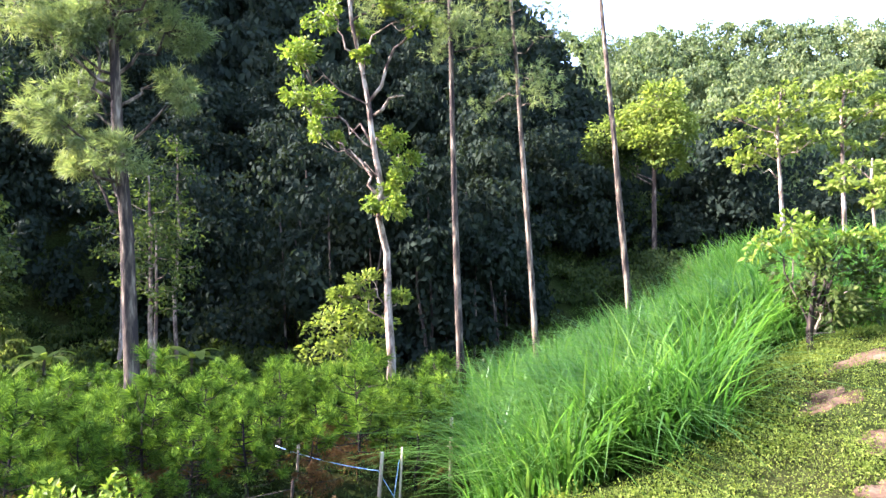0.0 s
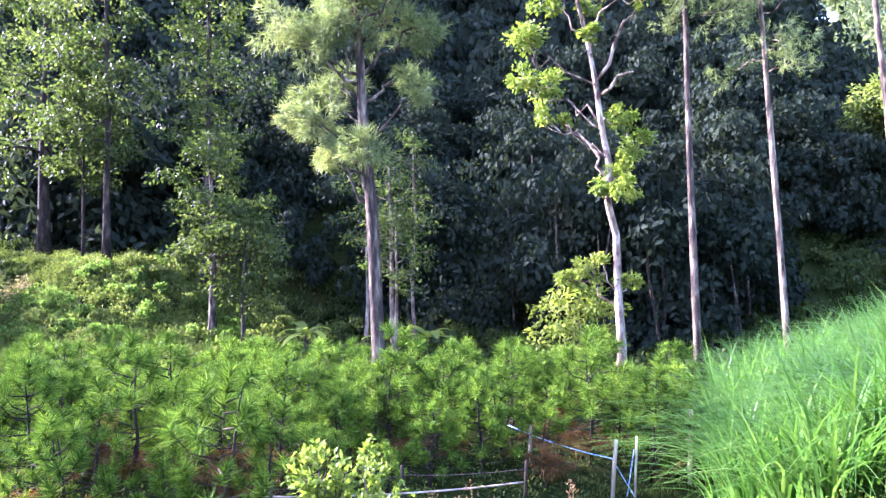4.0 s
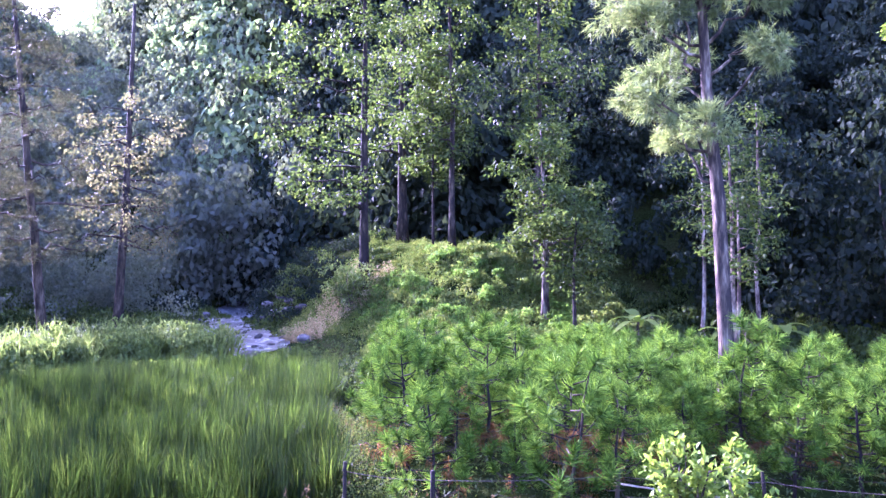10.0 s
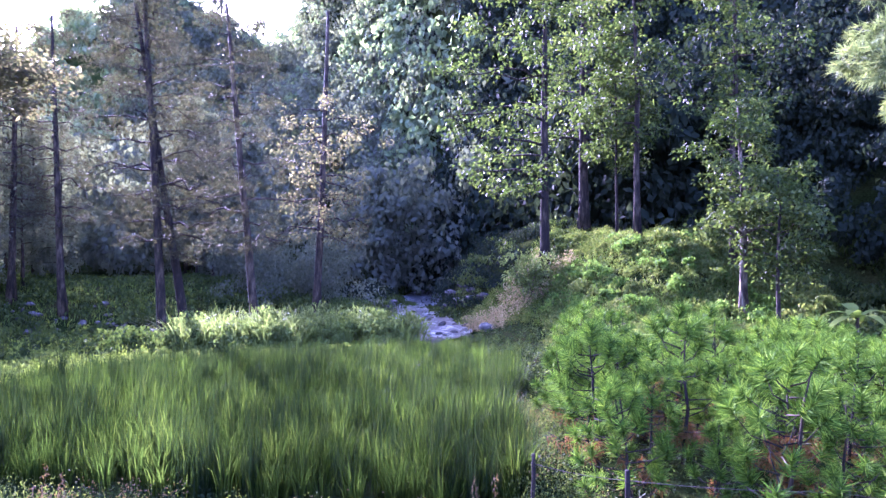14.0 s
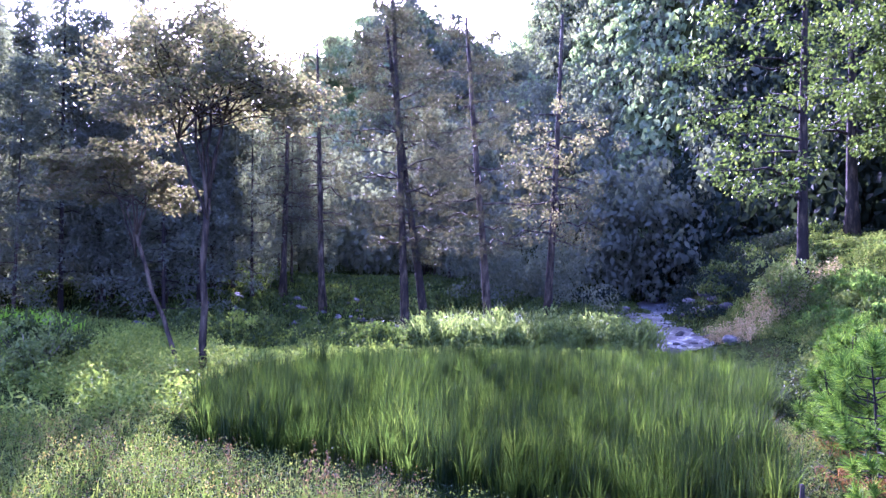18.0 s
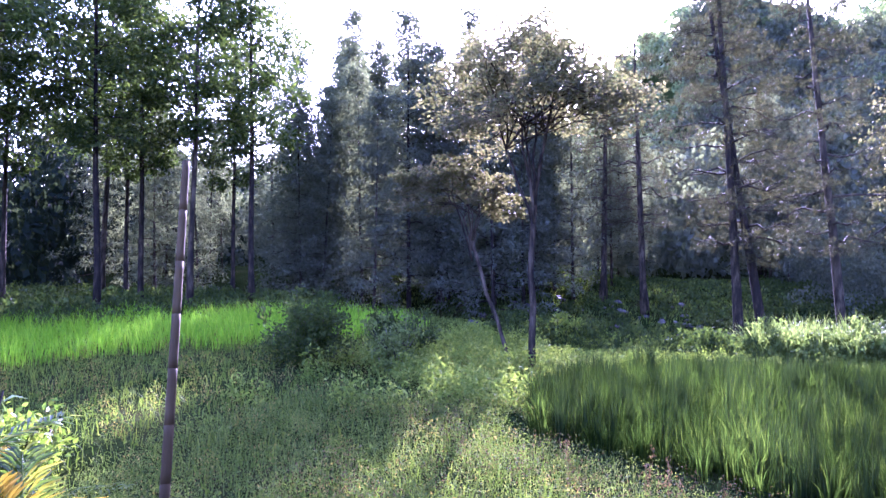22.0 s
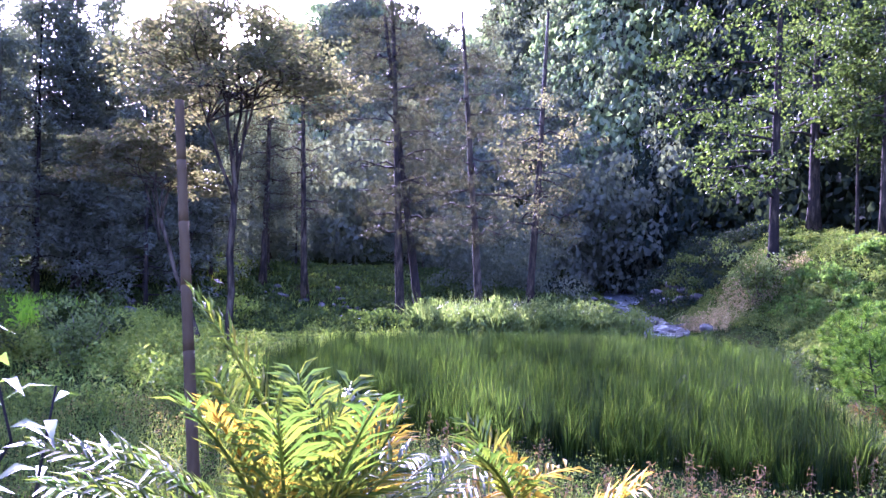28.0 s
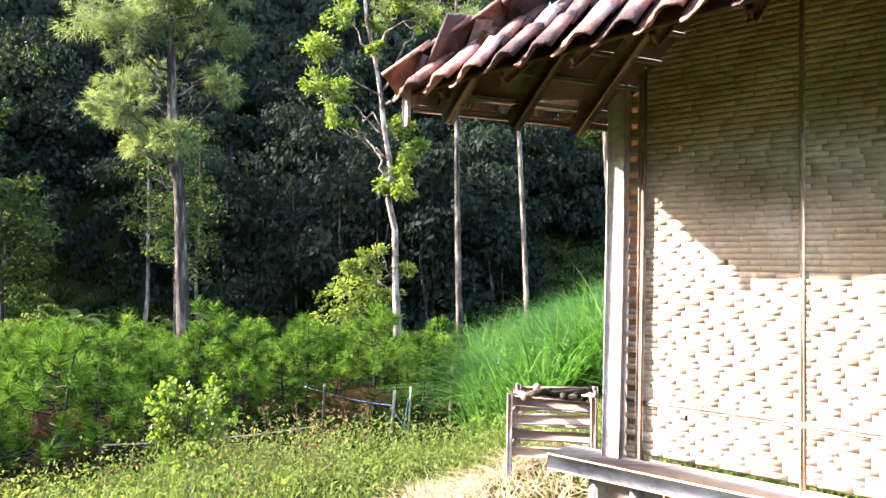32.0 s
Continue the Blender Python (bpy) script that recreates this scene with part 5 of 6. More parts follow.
shrub((-30.2, -5.8), 1.5, 0.7, FERN, 0.18, 18, "small yellow-green bush on the stream bank", 10)
shrub((-33.0, 19.9), 2.6, 1.5, SILVER, 0.22, 24, "pale shrub against the foot of the stream-side tree", 14)


def long_leaf_plant(x, y, label):
    """Lanky stems with long drooping leaves set alternately up them."""
    ob = thing("long_leaved_shrub", (x, y, float(land(x, y))), label, "shrub")
    z0 = float(land(x, y))
    for k, (dx, dy, top) in enumerate(((-0.15, -0.1, 1.15), (0.02, 0.12, 1.05), (0.25, -0.2, 0.95), (-0.3, 0.2, 0.9), (0.1, -0.4, 1.1), (0.35, 0.15, 0.75), (-0.05, 0.4, 0.7))):
        br, line = limb((dx * 0.3, dy * 0.3, -0.05), (dx, dy, top - z0), 0.011, 0.004, 0.03, 0.05, 7, 6)
        stem = piece("stem", br, BARK_DARK, ob)
        n = 15
        t = np.linspace(0.35, 1.0, n) * 6
        at = np.stack([np.interp(t, np.arange(7), line[:, j]) for j in range(3)], 1)
        a = np.arange(n) * 2.4 + k
        d = unit(np.stack([np.cos(a), np.sin(a), rng.uniform(0.0, 0.5, n)], 1))
        for j in range(n):
            piece("leaf", leaves(at[j:j + 1], d[j:j + 1], np.array([[0, 0, 1.0]]) + rng.normal(size=(1, 3)) * 0.2, rng.uniform(0.13, 0.22), 0.042, 0.15, 0.35), GLOSSY, stem)


long_leaf_plant(-2.98, -3.86, "lanky shrub with long drooping glossy leaves at the terrace edge")


# ---- stream ----
def water_material():
    m, n, l, b = material("white_water")
    geo, t = n.new("ShaderNodeNewGeometry"), n.new("ShaderNodeTexNoise")
    t.inputs["Scale"].default_value, t.inputs["Detail"].default_value, t.inputs["Distortion"].default_value = 1.3, 8, 1.6
    l.new(geo.outputs["Position"], t.inputs["Vector"])
    r = ramp(n, [(0.50, (0.010, 0.012, 0.013)), (0.58, (0.05, 0.055, 0.06)), (0.66, (0.46, 0.47, 0.40)), (0.76, (0.78, 0.79, 0.68))])
    l.new(t.outputs["Fac"], r.inputs[0])
    l.new(r.outputs[0], b.inputs["Base Color"])
    b.inputs["Roughness"].default_value = 0.4
    bp = n.new("ShaderNodeBump")
    bp.inputs["Strength"].default_value, bp.inputs["Distance"].default_value = 0.8, 0.1
    l.new(t.outputs["Fac"], bp.inputs["Height"])
    l.new(bp.outputs[0], b.inputs["Normal"])
    return m


line = np.array(STREAM, float)
run = np.r_[0, np.cumsum(np.hypot(*np.diff(line, axis=0).T))]
along = np.linspace(0, run[-1], 190)
mid = np.stack([np.interp(along, run, line[:, 0]), np.interp(along, run, line[:, 1])], 1)
for k in range(3):
    mid[2:-2] = (mid[:-4] + mid[1:-3] + mid[2:-2] + mid[3:-1] + mid[4:]) / 5
off = unit(np.gradient(mid, axis=0))[:, ::-1] * [-1, 1]
rows = []
for k in np.linspace(-2.6, 2.6, 13):
    q = mid + off * k
    rows.append(np.stack([q[:, 0], q[:, 1], -3.02 + 0.07 * wavy(q[:, 0], q[:, 1], 0.8, 3)], 1))
V = np.stack(rows, 1).reshape(-1, 3)
I = (np.arange(189)[:, None] * 13 + np.arange(12)[None]).ravel()
tagged(new("water", mesh_of("water", V, np.stack([I, I + 1, I + 14, I + 13], 1), water_material(), smooth=True)), "shallow stream with white riffles over stones", "water", kind="structure")


def rock_mesh(seed):
    bm = bmesh.new()
    bmesh.ops.create_icosphere(bm, subdivisions=2, radius=1.0)
    for v in bm.verts:
        k = 1 + 0.35 * noise.noise(v.co * 1.1 + Vector((seed * 7.3, 0, 0))) + 0.12 * noise.noise(v.co * 3.1 + Vector((0, seed * 3.1, 0)))
        v.co = Vector((v.co.x * k, v.co.y * k * 0.8, v.co.z * k * 0.6))
    me = bpy.data.meshes.new("rock")
    bm.to_mesh(me)
    bm.free()
    me.materials.append(ROCK)
    me.polygons.foreach_set("use_smooth", np.ones(len(me.polygons), bool))
    return me


rock_kinds = [rock_mesh(k) for k in range(6)]


def rocks(n, x0, x1, y0, y1, sizes, label, group, sink=0.25, keep=None):
    for p in scatter(n, x0, x1, y0, y1, keep):
        ob = new("rock", rock_kinds[rng.integers(6)])
        s = rng.uniform(*sizes)
        ob.matrix_world = pose(p[0], p[1], max(p[2], -3.15) + s * sink, rng.uniform(-20, 20), rng.uniform(-20, 20), rng.uniform(0, 360)) @ Matrix.Diagonal((s * rng.uniform(0.8, 1.4), s, s * rng.uniform(0.7, 1.1), 1))
        tagged(ob, label, "rock", group)


rocks(60, -42, -33.5, -12, 4, (0.15, 0.5), "rounded grey boulder in the stream bed", "rocks of the stream")
rocks(70, -47, -41.5, -13.5, 0, (0.12, 0.32), "rounded grey stone on the far stream bank", "rocks of the stream", 0.1)
rocks(150, -54, -31, 11, 24, (0.15, 0.6), "dark wet boulder beside the white water", "rocks of the stream", keep=lambda x, y: (to_stream(x, y) > 1.7) & (to_stream(x, y) < 4.2))
rocks(40, -46, -33, 12, 20, (0.1, 0.3), "small dark stone standing in the white water", "rocks of the stream", 0.7, keep=lambda x, y: to_stream(x, y) < 1.8)
rocks(26, -6, 3, 22.5, 27, (0.25, 0.7), "dark shaded boulder at the foot of the hill", "rocks under the hill")


# ---- palms at the terrace edge ----
def frond(base, way, long, arch, mat, parent, count=32, leaf=0.19, tone=""):
    """An arching rib with narrow leaflets down both sides."""
    s = np.linspace(0, 1, 12)
    flat = unit(np.array([way[0], way[1], 0.0]))
    p = np.array(base) + np.outer(s, way) * long + np.outer(s ** 2 * arch * long, flat) - np.outer(s ** 2.2 * arch * long * 0.9, [0, 0, 1.0])
    rib = quads_to_tris(tube(p, np.linspace(0.009, 0.002, 12), 5))
    t = np.linspace(0.22, 0.99, count)
    at = np.stack([np.interp(t, s, p[:, k]) for k in range(3)], 1)
    d = unit(np.gradient(at, axis=0))
    side = unit(np.cross(d, [0, 0, 1.0]))
    up = np.cross(side, d)
    long_l = leaf * (0.35 + 0.65 * np.sin(np.pi * np.clip(t * 0.9 + 0.05, 0, 1))) * rng.uniform(0.85, 1.1, count)
    shapes = []
    for sgn in (-1, 1):
        w = unit(side * sgn * 0.8 + d * 0.75 + up * 0.28 + rng.normal(size=(count, 3)) * 0.13)
        shapes.append(leaves(at, w, up + rng.normal(size=(count, 3)) * 0.1, long_l, 0.012, 0.35, 0.24))
    f = piece("frond", stack(shapes), mat, parent, tone)
    piece("rib", rib, mat, f)


def frond_to(base, tip, arch, mat, parent, count=32, leaf=0.18, tone=""):
    """A frond whose rib ends at tip."""
    v = np.subtract(tip, base)
    long = float(np.linalg.norm(v))
    out = unit(np.array([v[0], v[1], 0.0]))
    frond(base, v / long - arch * out + [0, 0, 0.9 * arch], long, arch, mat, parent, count, leaf, tone)


def palm(at, fronds, label, tips=()):
    x, y = at
    ob = thing("palm", (x, y, float(land(x, y))), label, "palm", "palms by the terrace")
    for k in range(5):
        a = k * 1.3
        piece("stem", limb((math.cos(a) * 0.07, math.sin(a) * 0.07, -0.05), (math.cos(a) * 0.12, math.sin(a) * 0.12, 0.5), 0.018, 0.012, 0, 0.03, 5, 7)[0], BAMBOO, ob)
    for dx, dy, up, long, arch, old in fronds:
        way = unit(np.array([dx, dy, up]))
        frond((dx * 0.08, dy * 0.08, 0.44), way, long, arch, PALM_OLD if old else PALM, ob, tone="yellowed palm frond" if old else "")
    o = np.array(ob.location)
    for (bx, by, bz), (tx, ty, tz), arch, old in tips:
        frond_to(np.array([bx, by, bz]) - o, np.array([tx, ty, tz]) - o, arch, PALM_OLD if old else PALM, ob, tone="golden yellow palm frond" if old else "")
    return ob


LOW = [(math.cos(k * 2.4), math.sin(k * 2.4), 0.55 + 0.12 * (k % 3), 0.5 + 0.05 * (k % 4), 0.4, k % 5 == 3) for k in range(17)]
palm((-2.08, -2.72), LOW, "feathery palm with yellow-green arching fronds",
     [((-2.06, -2.66, 0.6), (-2.07, -2.97, 1.33), 0.2, 0), ((-2.1, -2.68, 0.62), (-2.7, -2.56, 0.97), 0.4, 0), ((-2.04, -2.74, 0.62), (-1.91, -3.1, 1.04), 0.3, 0), ((-2.04, -2.72, 0.62), (-1.9, -2.9, 1.12), 0.15, 1),
      ((-2.02, -2.76, 0.62), (-1.79, -3.15, 1.02), 0.3, 0), ((-2.06, -2.78, 0.62), (-2.05, -3.27, 1.02), 0.3, 0), ((-2.04, -2.66, 0.6), (-1.97, -2.62, 1.1), 0.2, 0), ((-2.1, -2.66, 0.6), (-2.1, -2.5, 1.06), 0.2, 0),
      ((-2.1, -2.7, 0.6), (-2.3, -2.75, 1.12), 0.25, 0), ((-2.05, -2.66, 0.6), (-1.88, -2.48, 0.86), 0.3, 0),
      ((-2.0, -2.75, 0.5), (-1.80, -2.77, 1.12), 0.21, 0), ((-2.0, -2.75, 0.5), (-1.99, -2.85, 1.10), 0.17, 0), ((-2.0, -2.75, 0.5), (-2.01, -2.76, 1.14), 0.19, 0), ((-2.0, -2.75, 0.5), (-1.95, -2.60, 1.16), 0.25, 0), ((-2.0, -2.75, 0.5), (-2.09, -2.62, 1.14), 0.30, 0), ((-2.0, -2.75, 0.5), (-2.34, -2.61, 1.09), 0.22, 0), ((-2.0, -2.75, 0.5), (-2.27, -2.52, 1.02), 0.22, 1), ((-2.0, -2.75, 0.5), (-2.40, -2.48, 0.93), 0.22, 1), ((-2.0, -2.75, 0.5), (-2.40, -2.39, 0.85), 0.30, 0), ((-2.0, -2.75, 0.5), (-2.39, -2.27, 0.87), 0.16, 0), ((-2.0, -2.75, 0.5), (-2.01, -2.69, 1.04), 0.17, 0), ((-2.0, -2.75, 0.5), (-2.29, -2.68, 0.96), 0.20, 0), ((-2.0, -2.75, 0.5), (-2.10, -2.49, 0.96), 0.34, 0), ((-2.0, -2.75, 0.5), (-1.91, -2.73, 1.01), 0.36, 0), ((-2.0, -2.75, 0.5), (-1.99, -2.92, 0.97), 0.36, 0), ((-2.0, -2.75, 0.5), (-2.44, -1.96, 0.80), 0.37, 1), ((-2.0, -2.75, 0.5), (-2.47, -2.06, 0.77), 0.25, 0)])
palm((-2.2, -2.12), LOW[:11], "small palm with pale glossy fronds",
     [((-2.2, -2.14, 0.5), (-2.28, -1.98, 0.97), 0.4, 0), ((-2.2, -2.14, 0.5), (-2.33, -2.3, 0.97), 0.3, 0), ((-2.18, -2.12, 0.5), (-2.18, -2.22, 0.92), 0.2, 1), ((-2.18, -2.1, 0.5), (-2.06, -1.92, 0.88), 0.3, 1)])
palm((-1.9, -1.95), LOW[3:13], "low palm with golden yellow fronds",
     [((-1.9, -1.96, 0.4), (-1.96, -2.12, 0.66), 0.25, 1), ((-1.9, -1.95, 0.4), (-2.0, -1.72, 0.68), 0.35, 1), ((-1.9, -1.95, 0.4), (-1.78, -2.1, 0.62), 0.3, 0), ((-1.9, -1.93, 0.4), (-1.85, -1.65, 0.62), 0.35, 1)])
palm((-3.6, -4.6), [(-0.2, 0.6, 0.9, 1.1, 0.4, 0), (0.6, 0.6, 0.8, 1.0, 0.45, 1), (0.7, -0.4, 0.9, 1.0, 0.4, 0), (-0.7, -0.3, 0.8, 1.0, 0.4, 0), (0.1, 0.9, 0.6, 1.0, 0.5, 1), (0.3, 0.2, 1.3, 1.1, 0.3, 0)],
     "palm with drooping yellowing fronds")
shrub((-2.6, -2.5), 0.8, 0.3, LIME, 0.10, 10, "lime-green round-leaved shrub among the palms", 10)
shrub((-1.2, -0.2 + 0.6), 0.5, 0.35, LIME, 0.07, 8, "low lime-green herb at the terrace edge", 8)


# ---- bamboo pole ----
def pole(x, y, top, lean, r0, r1, label):
    z = float(land(x, y))
    ob = thing("bamboo_pole", (x, y, z), label, "pole")
    h = top - z
    n = 9
    for k in range(n):
        a, b = k / n, (k + 1) / n
        ra, rb = r0 + (r1 - r0) * a, r0 + (r1 - r0) * b
        pts = np.array([[lean[0] * s, lean[1] * s, -0.12 * (1 - s) + h * s] for s in (a, a + 0.02, (a + b) / 2, b - 0.02, b)])
        piece("segment", quads_to_tris(tube(pts, [ra * 1.03, ra, ra * 0.99, rb, rb * 1.03], 10)), POLEWOOD, ob, smooth=True)
    return ob


pole(-3.8, -3.19, 2.2, (-0.58, -0.27), 0.034, 0.023, "brown bamboo pole leaning beside the meadow")


# ---- fence of the plantation ----
def stake(x, y, top, r, lean=0.0, mat=None):
    mat = mat or BAMBOO
    z = float(land(x, y))
    ob = thing("fence_stake", (x, y, z), "thin weathered bamboo stake of the field fence", "fence stake", "stakes of the field fence")
    h = top - z
    piece("cane", quads_to_tris(tube([[0, 0, -0.2], [lean * 0.3, 0, h * 0.3], [lean * 0.7, 0.01, h * 0.7], [lean, 0, h]], [r * 1.05, r, r, r * 0.92], 8)), mat, ob, smooth=True)
    for k in (0.3, 0.62, 0.88):
        piece("node", quads_to_tris(tube([[lean * k, 0, h * k - 0.006], [lean * k, 0, h * k], [lean * k, 0, h * k + 0.006]], [r * 0.9, r * 1.14, r * 0.9], 8)), mat, ob)
    return ob


STAKES = [(-1.04, 11.71, -0.52, 0.034), (-2.05, 10.57, -0.84, 0.030), (-3.52, 11.17, -0.86, 0.026), (-1.75, 10.75, -0.80, 0.018), (-3.05, 9.35, -0.95, 0.022), (-4.35, 8.3, -0.9, 0.024),
          (-5.6, 6.9, -0.85, 0.026), (-6.75, 5.0, -0.8, 0.028), (-7.6, 4.3, -0.75, 0.024)]
for k, (x, y, top, r) in enumerate(STAKES):
    stake(x, y, top, r, rng.normal() * 0.03, BARK_DARK if k > 3 else BAMBOO)


def cord(a, b, sag, r, mat, name, label, category):
    s = np.linspace(0, 1, 14)[:, None]
    p = np.array(a) * (1 - s) + np.array(b) * s
    p[:, 2] -= sag * 4 * (s * (1 - s))[:, 0]
    return tagged(new(name, mesh_of(name, *quads_to_tris(tube(p, np.full(14, r), 5)), mat)), label, category)


TWINE = solid("blue_white_twine", [(0.3, (0.12, 0.25, 0.55)), (0.5, (0.45, 0.6, 0.8)), (0.7, (0.8, 0.85, 0.9))], 30, 0.6, 0.1, 90)
WIRE = solid("rusty_wire", [(0.2, (0.04, 0.03, 0.025)), (0.8, (0.12, 0.09, 0.07))], 20, 0.7, 0.1, 80)
cord((-3.95, 11.35, -0.95), (-2.05, 10.57, -1.12), 0.05, 0.007, TWINE, "twine", "blue and white twine tied between fence stakes", "twine")
cord((-2.05, 10.57, -1.12), (-1.72, 10.75, -1.75), 0.0, 0.006, TWINE, "twine", "loose end of blue twine hanging from a stake", "twine")
cord((-1.75, 10.75, -1.0), (-1.85, 10.7, -1.7), 0.0, 0.008, TWINE, "twine", "loose end of blue twine hanging from a stake", "twine")
cord((-1.1, 11.7, -1.0), (-0.3, 11.5, -0.88), 0.02, 0.016, BAMBOO, "fence_rail", "thin bent branch tied across a fence stake", "fence rail")
cord((-3.05, 9.35, -1.25), (-5.6, 6.9, -1.05), 0.06, 0.012, BAMBOO, "fence_rail", "long thin cane rail along the field fence", "fence rail")
for (x0, y0, t0, _), (x1, y1, t1, _) in zip(STAKES[4:], STAKES[5:]):
    cord((x0, y0, t0 - 0.12), (x1, y1, t1 - 0.12), 0.03, 0.004, WIRE, "fence_wire", "thin rusty fence wire between stakes", "wire")


# ---- plank over the ditch on the bank ----
def plank(a, b, wide, thick, label):
    a, b = np.array(a, float), np.array(b, float)
    d = unit(b - a)
    side = unit(np.array([-d[1], d[0], 0.0])) * wide / 2
    s = np.linspace(0, 1, 9)[:, None]
    mid = a * (1 - s) + b * s + [0, 0, 1.0] * (-0.02 * np.sin(np.pi * s))
    w = 1 + 0.06 * rng.normal(size=(9, 1))
    up = np.array([0, 0, thick])
    rows = np.stack([mid - side * w, mid + side * w, mid + side * w * 0.97 + up, mid - side * w * 0.97 + up], 1)
    f = []
    for k in range(8):
        for j in range(4):
            q = (j + 1) % 4
            f.append((k * 4 + j, k * 4 + q, k * 4 + 4 + q, k * 4 + 4 + j))
    f += [(3, 2, 1, 0), (32, 33, 34, 35)]
    tagged(new("plank", mesh_of("plank", rows.reshape(-1, 3), np.array(f), BAMBOO)), label, "plank")


for x0, y0, x1, y1, w in ((-4.85, 1.95, -4.05, 2.62, 0.2), (-5.0, 2.2, -4.3, 2.78, 0.14)):
    plank((x0, y0, float(land(x0, y0)) + 0.02), (x1, y1, float(land(x1, y1)) + 0.02), w, 0.03, "weathered grey plank lying across the weedy bank")

# ---- hut ----
WOVEN = solid("woven_bamboo_splints", [(0.1, (0.25, 0.165, 0.09)), (0.5, (0.42, 0.31, 0.195)), (0.9, (0.62, 0.51, 0.37))], 4.0, 0.7, 0.01, 60, (0.3, 1, 1), jitter=0.45)
PLANK = solid("weathered_planks", [(0.2, (0.13, 0.10, 0.075)), (0.55, (0.32, 0.27, 0.21)), (0.9, (0.52, 0.47, 0.40))], 3.0, 0.75, 0.4, 40, (0.15, 1, 1), jitter=0.4)
RAFTER = solid("brown_rafters", [(0.2, (0.10, 0.06, 0.035)), (0.6, (0.25, 0.165, 0.10)), (0.9, (0.38, 0.28, 0.18))], 4.0, 0.8, 0.4, 40, (0.2, 1, 1), jitter=0.5)
TILE = solid("old_clay_tiles", [(0.15, (0.06, 0.04, 0.035)), (0.45, (0.17, 0.085, 0.06)), (0.7, (0.30, 0.145, 0.10)), (0.95, (0.40, 0.28, 0.22))], 7.0, 0.85, 0.5, 40, jitter=0.8)
STONE = solid("plinth_stone", [(0.2, (0.18, 0.15, 0.12)), (0.55, (0.36, 0.31, 0.25)), (0.9, (0.55, 0.50, 0.42))], 4.0, 0.9, 0.5, 25)

CORNER = np.array([0.58, 0.78, 0.0])
ALONG = np.array([0.83, -0.56, 0.0])        # down the long wall, from the corner
ALONG = ALONG / np.linalg.norm(ALONG)
INWARD = np.array([-ALONG[1], ALONG[0], 0.0])   # into the hut, from the long wall
UPZ = np.array([0, 0, 1.0])
SILL, TOP = 0.73, 2.68
hut = thing("hut", (CORNER[0], CORNER[1], float(land(CORNER[0], CORNER[1]))), "old hut with woven bamboo walls and clay tile roof", "hut")
HUT_BASE = np.array(hut.location)


def beam(name, a, b, wide, deep, mat, parent, up=UPZ, label="", bevel=0.006):
    """A squared timber from a to b with eased edges; wide across, deep along up."""
    a, b = np.array(a, float), np.array(b, float)
    d = unit(b - a)
    s = unit(np.cross(d, up))
    u = np.cross(s, d)
    ring = []
    for sx, sy in ((-1, -1), (1, -1), (1, 1), (-1, 1)):
        x, y = sx * wide / 2, sy * deep / 2
        ring += [(x - sx * bevel, y), (x, y - sy * bevel)] if sx * sy > 0 else [(x, y - sy * bevel), (x - sx * bevel, y)]
    ring = np.array(ring)
    n = len(ring)
    o = HUT_BASE if parent is not None else np.zeros(3)
    v = np.concatenate([a + ring[:, :1] * s + ring[:, 1:] * u - o, b + ring[:, :1] * s + ring[:, 1:] * u - o, [a - o], [b - o]])
    f = []
    for k in range(n):
        q = (k + 1) % n
        f += [(k, q, n + q), (k, n + q, n + k), (q, k, 2 * n), (n + k, n + q, 2 * n + 1)]
    return piece(name, (v, np.array(f)), mat, parent, label)


def wall_at(k, z, out=0.0):
    return CORNER + ALONG * k + UPZ * z - INWARD * out


WALL_LONG, FRONT_LONG = 3.4, 2.4
beam("corner_post", wall_at(0, 0.5, 0.02), wall_at(0.03, TOP, 0.02), 0.085, 0.085, PLANK, hut, ALONG, "thick grey corner post")
beam("post", wall_at(0.11, 0.72, 0.015), wall_at(0.13, TOP, 0.015), 0.04, 0.03, RAFTER, hut, ALONG)
beam("post", wall_at(WALL_LONG, 0.42), wall_at(WALL_LONG, TOP), 0.085, 0.085, PLANK, hut, ALONG)
beam("post", CORNER + INWARD * FRONT_LONG + UPZ * 0.4, CORNER + INWARD * FRONT_LONG + UPZ * TOP, 0.085, 0.085, PLANK, hut, ALONG)
beam("sill_beam", wall_at(-0.22, SILL - 0.045, 0.10), wall_at(WALL_LONG, SILL - 0.045, 0.10), 0.20, 0.07, PLANK, hut, UPZ, "broad weathered sill plank")
beam("skirting", wall_at(0.05, 0.95, 0.008), wall_at(WALL_LONG, 0.95, 0.008), 0.012, 0.022, PLANK, hut)
beam("upright_batten", wall_at(0.72, 0.7, 0.005), wall_at(0.72, TOP, 0.005), 0.008, 0.02, WOVEN, hut, ALONG)
beam("wall_plate", wall_at(-0.1, TOP + 0.03), wall_at(WALL_LONG, TOP + 0.03), 0.08, 0.08, RAFTER, hut)
beam("wall_plate", CORNER - INWARD * 0.1 + UPZ * (TOP + 0.03), CORNER + INWARD * FRONT_LONG + UPZ * (TOP + 0.03), 0.08, 0.08, RAFTER, hut)
